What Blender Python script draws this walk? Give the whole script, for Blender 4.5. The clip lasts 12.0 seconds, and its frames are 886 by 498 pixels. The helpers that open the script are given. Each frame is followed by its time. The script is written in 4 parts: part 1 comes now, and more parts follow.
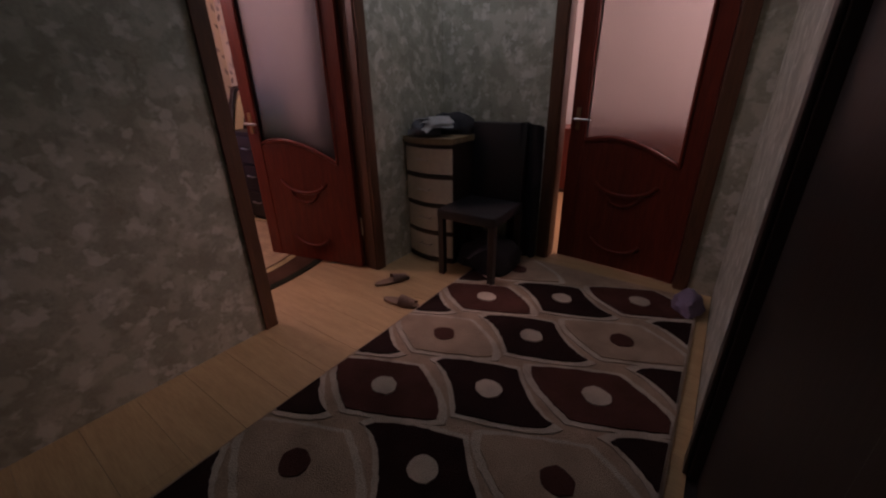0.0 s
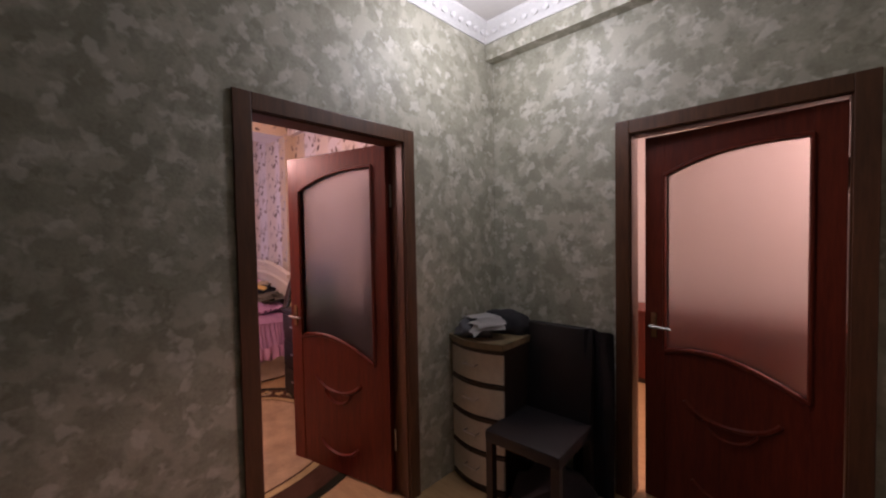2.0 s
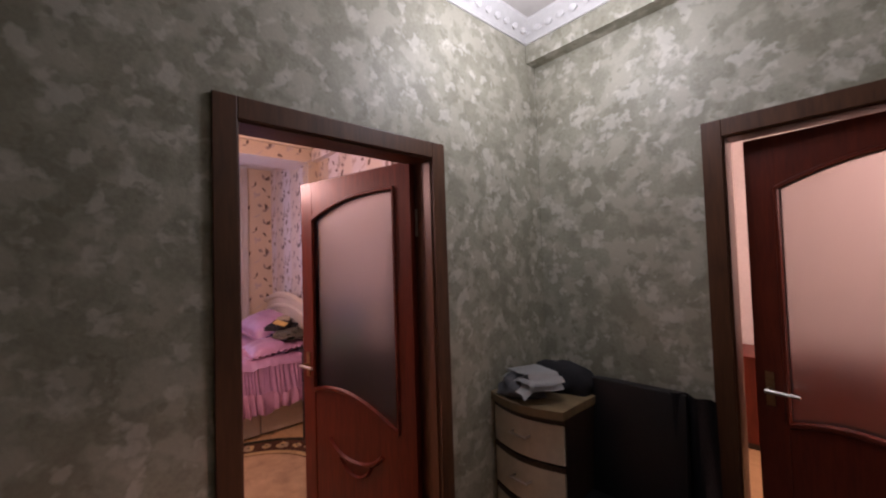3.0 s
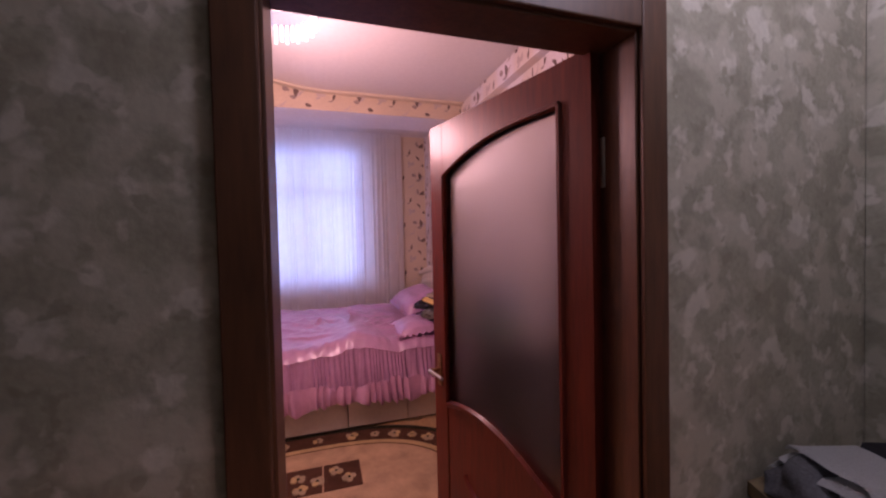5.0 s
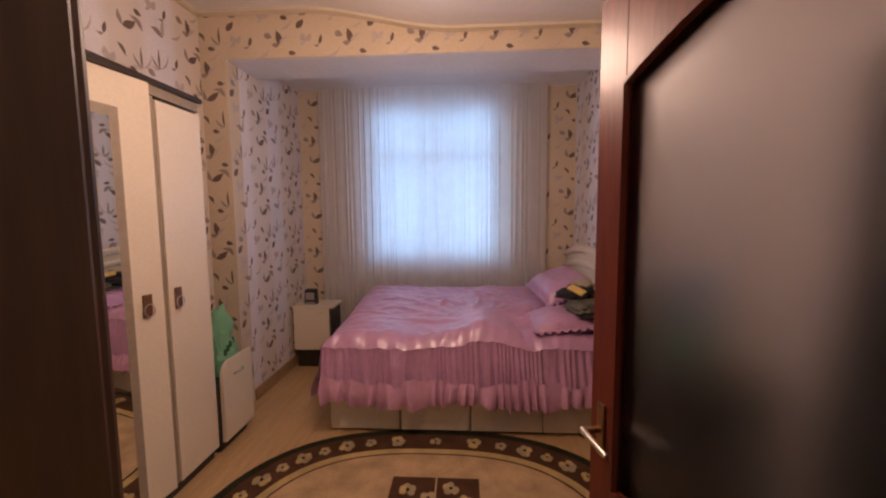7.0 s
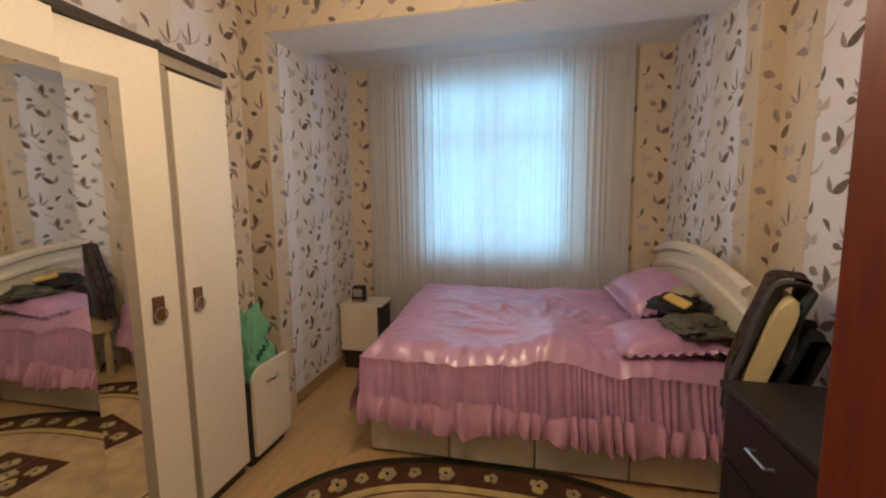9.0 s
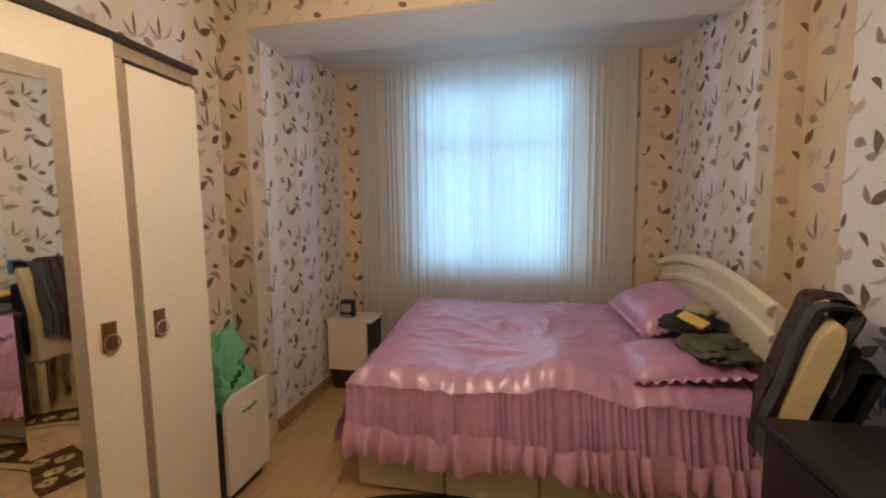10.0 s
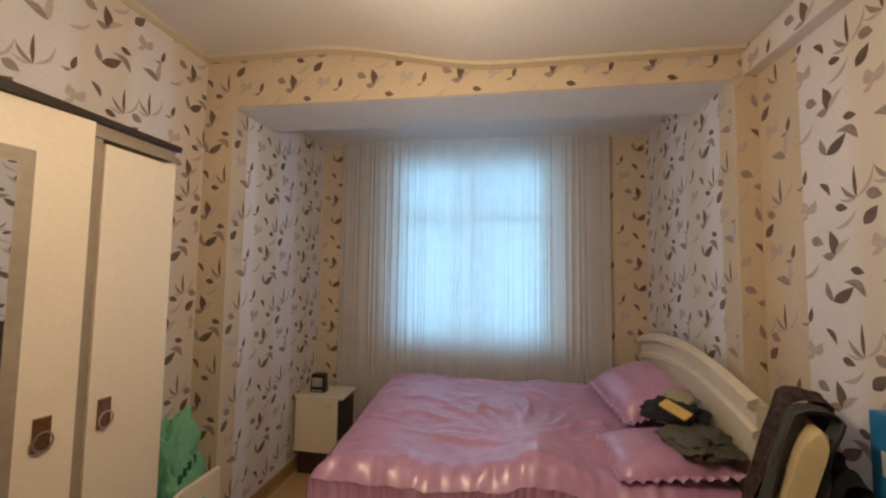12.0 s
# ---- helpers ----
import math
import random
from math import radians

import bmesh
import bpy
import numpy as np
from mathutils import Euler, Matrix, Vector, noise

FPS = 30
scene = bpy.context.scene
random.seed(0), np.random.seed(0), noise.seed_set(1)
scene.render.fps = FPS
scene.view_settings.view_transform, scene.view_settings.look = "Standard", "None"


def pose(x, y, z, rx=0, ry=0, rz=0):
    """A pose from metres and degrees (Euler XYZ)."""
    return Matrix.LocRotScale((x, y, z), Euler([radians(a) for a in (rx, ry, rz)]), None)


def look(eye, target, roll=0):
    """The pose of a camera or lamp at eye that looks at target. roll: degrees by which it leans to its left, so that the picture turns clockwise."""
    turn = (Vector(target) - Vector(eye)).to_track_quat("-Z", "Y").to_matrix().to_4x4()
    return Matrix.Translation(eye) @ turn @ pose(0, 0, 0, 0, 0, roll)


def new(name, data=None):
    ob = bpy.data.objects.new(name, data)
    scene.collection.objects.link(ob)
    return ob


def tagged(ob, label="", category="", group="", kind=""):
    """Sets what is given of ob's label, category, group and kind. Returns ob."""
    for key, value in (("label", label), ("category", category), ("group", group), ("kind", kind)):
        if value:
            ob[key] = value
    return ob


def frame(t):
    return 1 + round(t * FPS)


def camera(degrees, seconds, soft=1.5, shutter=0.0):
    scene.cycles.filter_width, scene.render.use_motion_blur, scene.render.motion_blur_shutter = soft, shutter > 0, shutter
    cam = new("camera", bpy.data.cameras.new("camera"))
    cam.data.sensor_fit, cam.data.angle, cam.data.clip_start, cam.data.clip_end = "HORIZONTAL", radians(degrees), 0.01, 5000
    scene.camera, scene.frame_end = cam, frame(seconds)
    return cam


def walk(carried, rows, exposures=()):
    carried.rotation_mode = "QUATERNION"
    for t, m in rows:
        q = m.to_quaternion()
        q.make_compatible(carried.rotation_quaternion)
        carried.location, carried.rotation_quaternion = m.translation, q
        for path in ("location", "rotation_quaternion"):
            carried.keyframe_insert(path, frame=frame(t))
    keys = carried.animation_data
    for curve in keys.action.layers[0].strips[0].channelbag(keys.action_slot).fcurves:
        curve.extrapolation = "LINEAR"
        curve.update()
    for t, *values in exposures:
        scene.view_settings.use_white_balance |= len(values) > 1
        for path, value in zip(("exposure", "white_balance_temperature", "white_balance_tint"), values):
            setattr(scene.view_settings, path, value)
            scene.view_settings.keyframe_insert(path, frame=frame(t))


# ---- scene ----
cam = camera(98.3, 12.0, soft=2.2)
METRES, EYE, TILT, LEAN, TURN = 3.28, 1.234, 0.0, 0.0, 35.9
ROWS = [
    (0.0, 0.0, 0.0, 0.0, -0.47, -23.46, 1.08),
    (0.5, -0.0007, 0.0148, 0.0187, 0.37, -18.79, 1.11),
    (1.0, 0.0092, 0.0463, 0.0444, 3.25, -11.63, 1.21),
    (1.5, 0.0125, 0.0793, 0.0742, 5.8, -5.97, 1.05),
    (2.0, 0.0121, 0.114, 0.0867, 7.93, -1.88, 1.02),
    (2.5, -0.0061, 0.1759, 0.1033, 9.31, 0.95, 1.51),
    (4.5, -0.0526, 0.4034, 0.101, 30.52, -0.81, 0.88),
    (5.0, -0.0943, 0.4521, 0.102, 36.48, -1.47, 1.29),
    (5.5, -0.1167, 0.5087, 0.0973, 43.62, -2.26, 1.04),
    (6.0, -0.1414, 0.5601, 0.0969, 50.89, -3.3, 0.55),
    (6.5, -0.1768, 0.5867, 0.0912, 55.8, -4.07, 0.36),
    (7.0, -0.2287, 0.6001, 0.0953, 57.37, -5.03, 0.48),
    (7.5, -0.2623, 0.6111, 0.091, 58.84, -6.04, 0.69),
    (9.5, -0.3748, 0.6971, 0.0932, 67.36, -6.11, 0.61),
    (10.0, -0.4057, 0.6989, 0.0961, 65.33, -5.04, 0.62),
    (10.5, -0.4251, 0.6991, 0.1007, 63.93, -3.34, 0.42),
    (11.0, -0.4228, 0.7048, 0.1105, 63.25, -0.42, -0.33),
    (11.5, -0.4146, 0.707, 0.1254, 62.93, 2.46, -0.9),
    (12.0, -0.4094, 0.7082, 0.1323, 62.74, 3.58, -0.83),
]
EXPOSURES = [
    (0.0, -0.32, 5250, 19), (0.5, -0.25, 5300, 18), (1.0, -0.05, 5450, 17), (2.0, 0.24, 5600, 18), (2.7, 0.24, 5600, 18), (4.4, 0.28, 5600, 31), (5.5, 0.0, 5500, 40),
    (6.5, 0.0, 5750, 8), (7.5, 0.08, 5600, -23), (9.5, 0.22, 5400, -37), (12.0, 0.05, 5400, -37),
]
walk(cam, [(t, pose(0, 0, EYE, TILT, LEAN, TURN) @ pose(METRES * x, METRES * y, METRES * z, 90 + pitch, roll, yaw)) for t, x, y, z, yaw, pitch, roll in ROWS], EXPOSURES)

# ---- world, lights ----
world = bpy.data.worlds.new("sky")
scene.world = world
world.use_nodes = True
sky = world.node_tree.nodes.new("ShaderNodeTexSky")
sky.sky_type = "NISHITA"
sky.sun_disc = False
sky.sun_elevation, sky.sun_rotation = radians(35), radians(200)
world.node_tree.nodes["Background"].inputs[1].default_value = 0.12
world.node_tree.links.new(sky.outputs[0], world.node_tree.nodes["Background"].inputs[0])


def lamp(name, kind, place, energy, colour, size=0.1, target=None, size_y=None):
    d = bpy.data.lights.new(name, kind)
    d.energy, d.color = energy, colour
    ob = new(name, d)
    if kind == "AREA":
        d.shape, d.size, d.size_y = "RECTANGLE", size, size_y or size
        ob.matrix_world = look(place, target)
    else:
        d.shadow_soft_size = size
        ob.location = place
    return ob


# daylight in the bedroom window's opening, the chandelier, the hall's unseen lamp, and the lit room behind the second
# door
lamp("window_light", "AREA", (-6.05, 0.80, 1.86), 16.5, (0.49, 0.61, 1.0), 1.4, (0, 0.78, 1.85), 1.7)
lamp("chandelier_light", "POINT", (-3.37, 0.80, 2.24), 52, (1.0, 0.555, 0.42), 0.12)
# lamp assumed near the hall ceiling, out of view, no fitting modelled
lamp("hall_light", "POINT", (-1.30, 1.92, 2.66), 14.0, (1.0, 0.91, 0.84), 0.16)
lamp("far_room_light", "POINT", (0.55, 4.0, 2.45), 105, (1.0, 0.57, 0.43), 0.15)


# ---- materials ----
def mat(name, colour, rough=0.6, metal=0.0, grain=20.0, vary=0.15, bump=0.1, second=None, spots=3.0, coat=0.0, spec=0.5, stretch=(1, 1, 1), sheen=0.0):
    """A surface with variation at two scales: broad patches and fine grain, with fine relief."""
    m = bpy.data.materials.new(name)
    m.use_nodes = True
    n, l = m.node_tree.nodes, m.node_tree.links
    b = n["Principled BSDF"]
    b.inputs["Roughness"].default_value, b.inputs["Metallic"].default_value = rough, metal
    b.inputs["Coat Weight"].default_value = coat
    b.inputs["Coat Roughness"].default_value = 0.12
    b.inputs["Specular IOR Level"].default_value = spec
    b.inputs["Sheen Weight"].default_value = sheen
    tc, mp = n.new("ShaderNodeTexCoord"), n.new("ShaderNodeMapping")
    mp.inputs["Scale"].default_value = stretch
    l.new(tc.outputs["Object"], mp.inputs[0])
    big, fine = n.new("ShaderNodeTexNoise"), n.new("ShaderNodeTexNoise")
    big.inputs["Scale"].default_value, fine.inputs["Scale"].default_value = spots, grain
    big.inputs["Detail"].default_value, fine.inputs["Detail"].default_value = 4, 5
    l.new(mp.outputs[0], big.inputs[0])
    l.new(mp.outputs[0], fine.inputs[0])
    add = n.new("ShaderNodeMath")
    add.operation = "ADD"
    l.new(big.outputs[0], add.inputs[0])
    l.new(fine.outputs[0], add.inputs[1])
    ramp = n.new("ShaderNodeValToRGB")
    c2 = second or tuple(c * (1 - vary) for c in colour)
    c1 = colour if second else tuple(min(1, c * (1 + vary * 0.5)) for c in colour)
    ramp.color_ramp.elements[0].position, ramp.color_ramp.elements[1].position = 0.36, 0.64
    ramp.color_ramp.elements[0].color, ramp.color_ramp.elements[1].color = (*c2, 1), (*c1, 1)
    half = n.new("ShaderNodeMath")
    half.operation = "MULTIPLY"
    half.inputs[1].default_value = 0.5
    l.new(add.outputs[0], half.inputs[0])
    l.new(half.outputs[0], ramp.inputs[0])
    l.new(ramp.outputs[0], b.inputs["Base Color"])
    bp = n.new("ShaderNodeBump")
    bp.inputs["Strength"].default_value, bp.inputs["Distance"].default_value = bump, 0.01
    l.new(fine.outputs[0], bp.inputs["Height"])
    l.new(bp.outputs[0], b.inputs["Normal"])
    return m


def node(m, kind, **sets):
    nd = m.node_tree.nodes.new(kind)
    for k, v in sets.items():
        nd.inputs[k.replace("_", " ")].default_value = v
    return nd


def hall_paper():
    """Grey-green wallpaper with small soft blotches of pale silver and cream."""
    m = mat("hall_wallpaper", (0.38, 0.37, 0.285), 0.5, grain=70, vary=0.18, bump=0.10, spots=9)
    n, l = m.node_tree.nodes, m.node_tree.links
    b = n["Principled BSDF"]
    base = b.inputs["Base Color"].links[0].from_socket
    tc = n.new("ShaderNodeTexCoord")
    warp = node(m, "ShaderNodeTexNoise", Scale=24.0, Detail=4.0)
    l.new(tc.outputs["Object"], warp.inputs[0])
    mixv = n.new("ShaderNodeVectorMath")
    mixv.operation = "MULTIPLY_ADD"
    mixv.inputs[1].default_value = (0.028, 0.028, 0.028)
    l.new(warp.outputs["Color"], mixv.inputs[0])
    l.new(tc.outputs["Object"], mixv.inputs[2])
    last = base
    for scale, lo, hi, colour, share in ((4.5, 0.46, 0.60, (0.25, 0.24, 0.175, 1), 0.48), (9.5, 0.47, 0.58, (0.58, 0.56, 0.46, 1), 0.52), (13.0, 0.56, 0.64, (0.76, 0.74, 0.66, 1), 0.5), (18.0, 0.60, 0.66, (0.24, 0.23, 0.16, 1), 0.5)):
        spot = node(m, "ShaderNodeTexNoise", Scale=scale, Detail=2.5, Roughness=0.55)
        off = n.new("ShaderNodeVectorMath")
        off.inputs[1].default_value = (scale, scale * 0.37, 3.0)
        l.new(mixv.outputs[0], off.inputs[0])
        l.new(off.outputs[0], spot.inputs[0])
        r = n.new("ShaderNodeValToRGB")
        r.color_ramp.elements[0].position, r.color_ramp.elements[1].position = lo, hi
        r.color_ramp.elements[1].color = (share, share, share, 1)
        l.new(spot.outputs[0], r.inputs[0])
        mix = n.new("ShaderNodeMix")
        mix.data_type = "RGBA"
        mix.inputs[7].default_value = colour
        l.new(r.outputs[0], mix.inputs[0])
        l.new(last, mix.inputs[6])
        last = mix.outputs[2]
    l.new(last, b.inputs["Base Color"])
    return m


def banded(m, second, width, axis):
    """Broad soft vertical bands of a second colour, as printed on the paper."""
    n, l = m.node_tree.nodes, m.node_tree.links
    b = n["Principled BSDF"]
    base = b.inputs["Base Color"].links[0].from_socket
    tc = n.new("ShaderNodeTexCoord")
    wv = node(m, "ShaderNodeTexWave", Scale=0.314 / width, Distortion=0.6, Detail=1.0)
    wv.bands_direction = axis
    l.new(tc.outputs["Object"], wv.inputs[0])
    r = n.new("ShaderNodeValToRGB")
    r.color_ramp.elements[0].position, r.color_ramp.elements[1].position = 0.30, 0.70
    r.color_ramp.elements[1].color = (0.8, 0.8, 0.8, 1)
    l.new(wv.outputs[0], r.inputs[0])
    mix = n.new("ShaderNodeMix")
    mix.data_type = "RGBA"
    mix.inputs[7].default_value = (*second, 1)
    l.new(r.outputs[0], mix.inputs[0])
    l.new(base, mix.inputs[6])
    l.new(mix.outputs[2], b.inputs["Base Color"])
    return m


def glassy(name, colour, rough, ior=1.45):
    m = bpy.data.materials.new(name)
    m.use_nodes = True
    b = m.node_tree.nodes["Principled BSDF"]
    b.inputs["Base Color"].default_value = (*colour, 1)
    b.inputs["Roughness"].default_value = rough
    b.inputs["Transmission Weight"].default_value = 1
    b.inputs["IOR"].default_value = ior
    b.inputs["Specular IOR Level"].default_value = 0.35
    return m


def sheer(name, colour, through_share, clear_share):
    """Thin cloth: part of the light passes straight, part is scattered through, part is sent back."""
    m = bpy.data.materials.new(name)
    m.use_nodes = True
    n, l = m.node_tree.nodes, m.node_tree.links
    out = n["Material Output"]
    n.remove(n["Principled BSDF"])
    tc = n.new("ShaderNodeTexCoord")
    weave = node(m, "ShaderNodeTexNoise", Scale=9.0, Detail=4.0)
    l.new(tc.outputs["Object"], weave.inputs[0])
    r = n.new("ShaderNodeValToRGB")
    r.color_ramp.elements[0].color = (*[c * 0.86 for c in colour], 1)
    r.color_ramp.elements[1].color = (*colour, 1)
    l.new(weave.outputs[0], r.inputs[0])
    d, t, c = n.new("ShaderNodeBsdfDiffuse"), n.new("ShaderNodeBsdfTranslucent"), n.new("ShaderNodeBsdfTransparent")
    l.new(r.outputs[0], d.inputs[0])
    l.new(r.outputs[0], t.inputs[0])
    a, b = n.new("ShaderNodeMixShader"), n.new("ShaderNodeMixShader")
    a.inputs[0].default_value, b.inputs[0].default_value = through_share, clear_share
    l.new(d.outputs[0], a.inputs[1])
    l.new(t.outputs[0], a.inputs[2])
    l.new(a.outputs[0], b.inputs[1])
    l.new(c.outputs[0], b.inputs[2])
    l.new(b.outputs[0], out.inputs[0])
    return m


def glow(name, colour, strength):
    m = bpy.data.materials.new(name)
    m.use_nodes = True
    b = m.node_tree.nodes["Principled BSDF"]
    b.inputs["Emission Color"].default_value = (*colour, 1)
    b.inputs["Emission Strength"].default_value = strength
    return m


PAPER_HALL = hall_paper()
PAPER_CREAM = mat("cream_wallpaper", (0.62, 0.515, 0.375), 0.6, grain=90, vary=0.12, bump=0.05, spots=2)
PAPER_LILAC = banded(mat("lilac_white_wallpaper", (0.73, 0.69, 0.695), 0.6, grain=90, vary=0.10, bump=0.05, spots=2), (0.66, 0.58, 0.49), 0.53, "X")
LEAF_DARK = mat("leaf_print_brown", (0.155, 0.108, 0.085), 0.55, grain=60, vary=0.3, bump=0.02)
LEAF_PALE = mat("leaf_print_taupe", (0.32, 0.255, 0.225), 0.55, grain=60, vary=0.25, bump=0.02)
LEAF_FAINT = mat("leaf_print_faint", (0.52, 0.445, 0.405), 0.55, grain=60, vary=0.2, bump=0.02)
PLASTER = mat("white_plaster", (0.74, 0.73, 0.72), 0.75, grain=40, vary=0.08, bump=0.06, spots=2)
CEIL = mat("ceiling_paint", (0.70, 0.67, 0.64), 0.7, grain=30, vary=0.05, bump=0.03, spots=1)
MAHOGANY = mat("mahogany_varnish", (0.145, 0.024, 0.010), 0.40, grain=14, bump=0.04, second=(0.085, 0.014, 0.007), spots=4, coat=0.04, spec=0.3, stretch=(6, 6, 0.7))
CASING = mat("dark_brown_casing", (0.115, 0.048, 0.020), 0.45, grain=14, bump=0.05, second=(0.065, 0.027, 0.012), spots=4, coat=0.08, stretch=(6, 6, 0.7))
FROST = glassy("frosted_glass", (0.51, 0.495, 0.50), 0.42, 1.2)
FLOOR_M = mat("laminate_oak", (0.52, 0.35, 0.17), 0.42, grain=16, bump=0.03, second=(0.40, 0.26, 0.12), spots=3, stretch=(1, 9, 1), spec=0.4)
WHITE_LAM = mat("cream_laminate", (0.72, 0.64, 0.50), 0.38, grain=60, vary=0.06, bump=0.02, spots=1.5, coat=0.1)
BEIGE_TRIM = mat("grey_beige_trim", (0.30, 0.245, 0.18), 0.45, grain=30, vary=0.15, bump=0.03)
BLACK_TOP = mat("black_brown_top", (0.014, 0.010, 0.009), 0.5, grain=18, vary=0.4, bump=0.03, stretch=(1, 6, 1))
DARK_WOOD = mat("dark_wenge", (0.030, 0.020, 0.015), 0.45, grain=14, bump=0.04, vary=0.3, stretch=(5, 5, 1))
BLACK = mat("black_leatherette", (0.012, 0.011, 0.012), 0.42, grain=120, vary=0.3, bump=0.15)
METAL = mat("brushed_steel", (0.62, 0.60, 0.56), 0.28, 1.0, grain=80, vary=0.1, bump=0.02)
BRASS = mat("antique_brass", (0.36, 0.23, 0.12), 0.4, 1.0, grain=60, vary=0.3, bump=0.05)
SATIN = mat("pink_satin", (0.485, 0.262, 0.435), 0.33, grain=26, vary=0.14, bump=0.05, spots=6, sheen=0.15, spec=1.0)
SATIN_HEM = mat("pink_satin_hem", (0.53, 0.29, 0.42), 0.25, grain=26, vary=0.12, bump=0.05, spots=6, sheen=0.1)
BEDWOOD = mat("cream_bed_panel", (0.70, 0.62, 0.48), 0.45, grain=30, vary=0.08, bump=0.03)
MIRROR = mat("mirror_silver", (0.86, 0.88, 0.86), 0.02, 1.0, grain=2, vary=0.01, bump=0.0)
CURTAIN = sheer("sheer_curtain", (0.86, 0.85, 0.85), 0.62, 0.035)


# ---- building helpers ----
def box(bm, x0, x1, y0, y1, z0, z1, bevel=0.0):
    r = bmesh.ops.create_cube(bm, size=1, matrix=Matrix.Translation(((x0 + x1) / 2, (y0 + y1) / 2, (z0 + z1) / 2)) @ Matrix.Diagonal((x1 - x0, y1 - y0, z1 - z0, 1)))
    if bevel:
        es = list({e for v in r["verts"] for e in v.link_edges})
        bmesh.ops.bevel(bm, geom=es, offset=bevel, segments=2, affect="EDGES", profile=0.6)
    return bm


def boxed(x0, x1, y0, y1, z0, z1, bevel=0.0):
    return box(bmesh.new(), x0, x1, y0, y1, z0, z1, bevel)


def rod(bm, a, b, r, r2=None, seg=12):
    a, b = Vector(a), Vector(b)
    m = Matrix.Translation((a + b) / 2) @ (b - a).to_track_quat("Z", "Y").to_matrix().to_4x4()
    bmesh.ops.create_cone(bm, cap_ends=True, segments=seg, radius1=r, radius2=r if r2 is None else r2, depth=(b - a).length, matrix=m)
    return bm


def part(name, bm, material, parent=None, label="", smooth=False):
    me = bpy.data.meshes.new(name)
    bmesh.ops.recalc_face_normals(bm, faces=bm.faces)
    bm.to_mesh(me)
    bm.free()
    me.materials.append(material)
    if smooth:
        me.shade_smooth()
        me.set_sharp_from_angle(angle=radians(40))
    ob = new(name, me)
    if parent is not None:
        ob.parent = parent
    if label:
        ob["label"] = label
    return ob


def thing(name, label, category, at=None, group=""):
    e = new(name)
    e.empty_display_size = 0.1
    if at is not None:
        e.matrix_world = at
    return tagged(e, label, category, group)


def setting(name, bm, material, label, category="wall", smooth=False):
    return tagged(part(name, bm, material, None, "", smooth), label, category, "", "structure")


def prism(bm, outline, y0, y1, axis="y"):
    """An outline of (u, z) pushed from y0 to y1 along an axis."""
    def at(u, z, w):
        return {"y": (u, w, z), "x": (w, u, z), "z": (u, z, w)}[axis]
    lo, hi = [bm.verts.new(at(u, z, y0)) for u, z in outline], [bm.verts.new(at(u, z, y1)) for u, z in outline]
    bm.faces.new(lo)
    bm.faces.new(hi[::-1])
    for i in range(len(lo)):
        j = (i + 1) % len(lo)
        bm.faces.new((lo[i], lo[j], hi[j], hi[i]))
    return bm


def grid_sheet(bm, nu, nv, f):
    vs = [[bm.verts.new(f(i / nu, j / nv)) for j in range(nv + 1)] for i in range(nu + 1)]
    for i in range(nu):
        for j in range(nv):
            bm.faces.new((vs[i][j], vs[i + 1][j], vs[i + 1][j + 1], vs[i][j + 1]))
    return bm


# ---- plan ----
XW, XB = -1.845, -1.975          # hall face and bedroom face of the wall between them
YN = 2.60                        # hall's end wall
D1 = (0.912, 1.755, 2.065)        # bedroom doorway: y from, y to, height
D2 = (-0.935, -0.050, 2.085)      # second doorway: x from, x to, height
HALL_H, BED_H = 2.95, 3.07
YS, YR = -0.82, 2.42             # bedroom's wardrobe wall and headboard wall
XF = -4.63                       # front of the window bay
BAY0, BAY1 = -0.62, 2.31
BEAM_Z, BEAM_X = 2.715, -5.06    # underside and back of the bay's front beam
BAY_H, XWIN, XE = 2.87, -5.90, 0.142
WIN = (0.145, 1.515, 1.07, 2.70)    # window: y from, y to, sill, head

# floor slab under all the rooms
floor = setting("floor", boxed(-6.2, 2.1, -2.1, 5.15, -0.15, -0.012), DARK_WOOD, "floor slab under the rooms", "floor")

b = boxed(XB, XW, -2.0, D1[0], 0, HALL_H + 0.2)
box(b, XB, XW, D1[1], YN + 0.12, 0, HALL_H + 0.2)
box(b, XB, XW, D1[0], D1[1], D1[2], HALL_H + 0.2)
setting("wall_west", b, PAPER_HALL, "hall wall with mottled grey-green wallpaper", "wall")
b = boxed(XB - 0.004, XB - 0.0005, YS, D1[0], 0, BED_H)
box(b, XB - 0.004, XB - 0.0005, D1[1], YR, 0, BED_H)
box(b, XB - 0.004, XB - 0.0005, D1[0], D1[1], D1[2], BED_H)
setting("wall_bedroom_east", b, PAPER_LILAC, "bedroom side of the wall, pale wallpaper", "wall")
b = boxed(XW + 0.002, D2[0], YN, YN + 0.12, 0, HALL_H + 0.2)
box(b, D2[1], 2.0, YN, YN + 0.12, 0, HALL_H + 0.2)
box(b, D2[0], D2[1], YN, YN + 0.12, D2[2], HALL_H + 0.2)
setting("wall_north", b, PAPER_HALL, "end wall of the hall with mottled grey-green wallpaper", "wall")
setting("beam", boxed(XW + 0.002, XE - 0.001, YN - 0.09, YN - 0.001, 2.74, HALL_H - 0.002), PAPER_HALL, "shallow beam papered like the hall wall", "beam")
setting("wall_south", boxed(XW, XE + 0.12, -2.0, -1.88, 0, HALL_H + 0.2), PAPER_HALL, "papered hall wall", "wall")
b = boxed(XE, XE + 0.12, -1.88, 0.30, 0, HALL_H + 0.2)
box(b, XE, XE + 0.12, 1.20, YN, 0, HALL_H + 0.2)
box(b, XE, XE + 0.12, 0.30, 1.20, 2.06, HALL_H + 0.2)
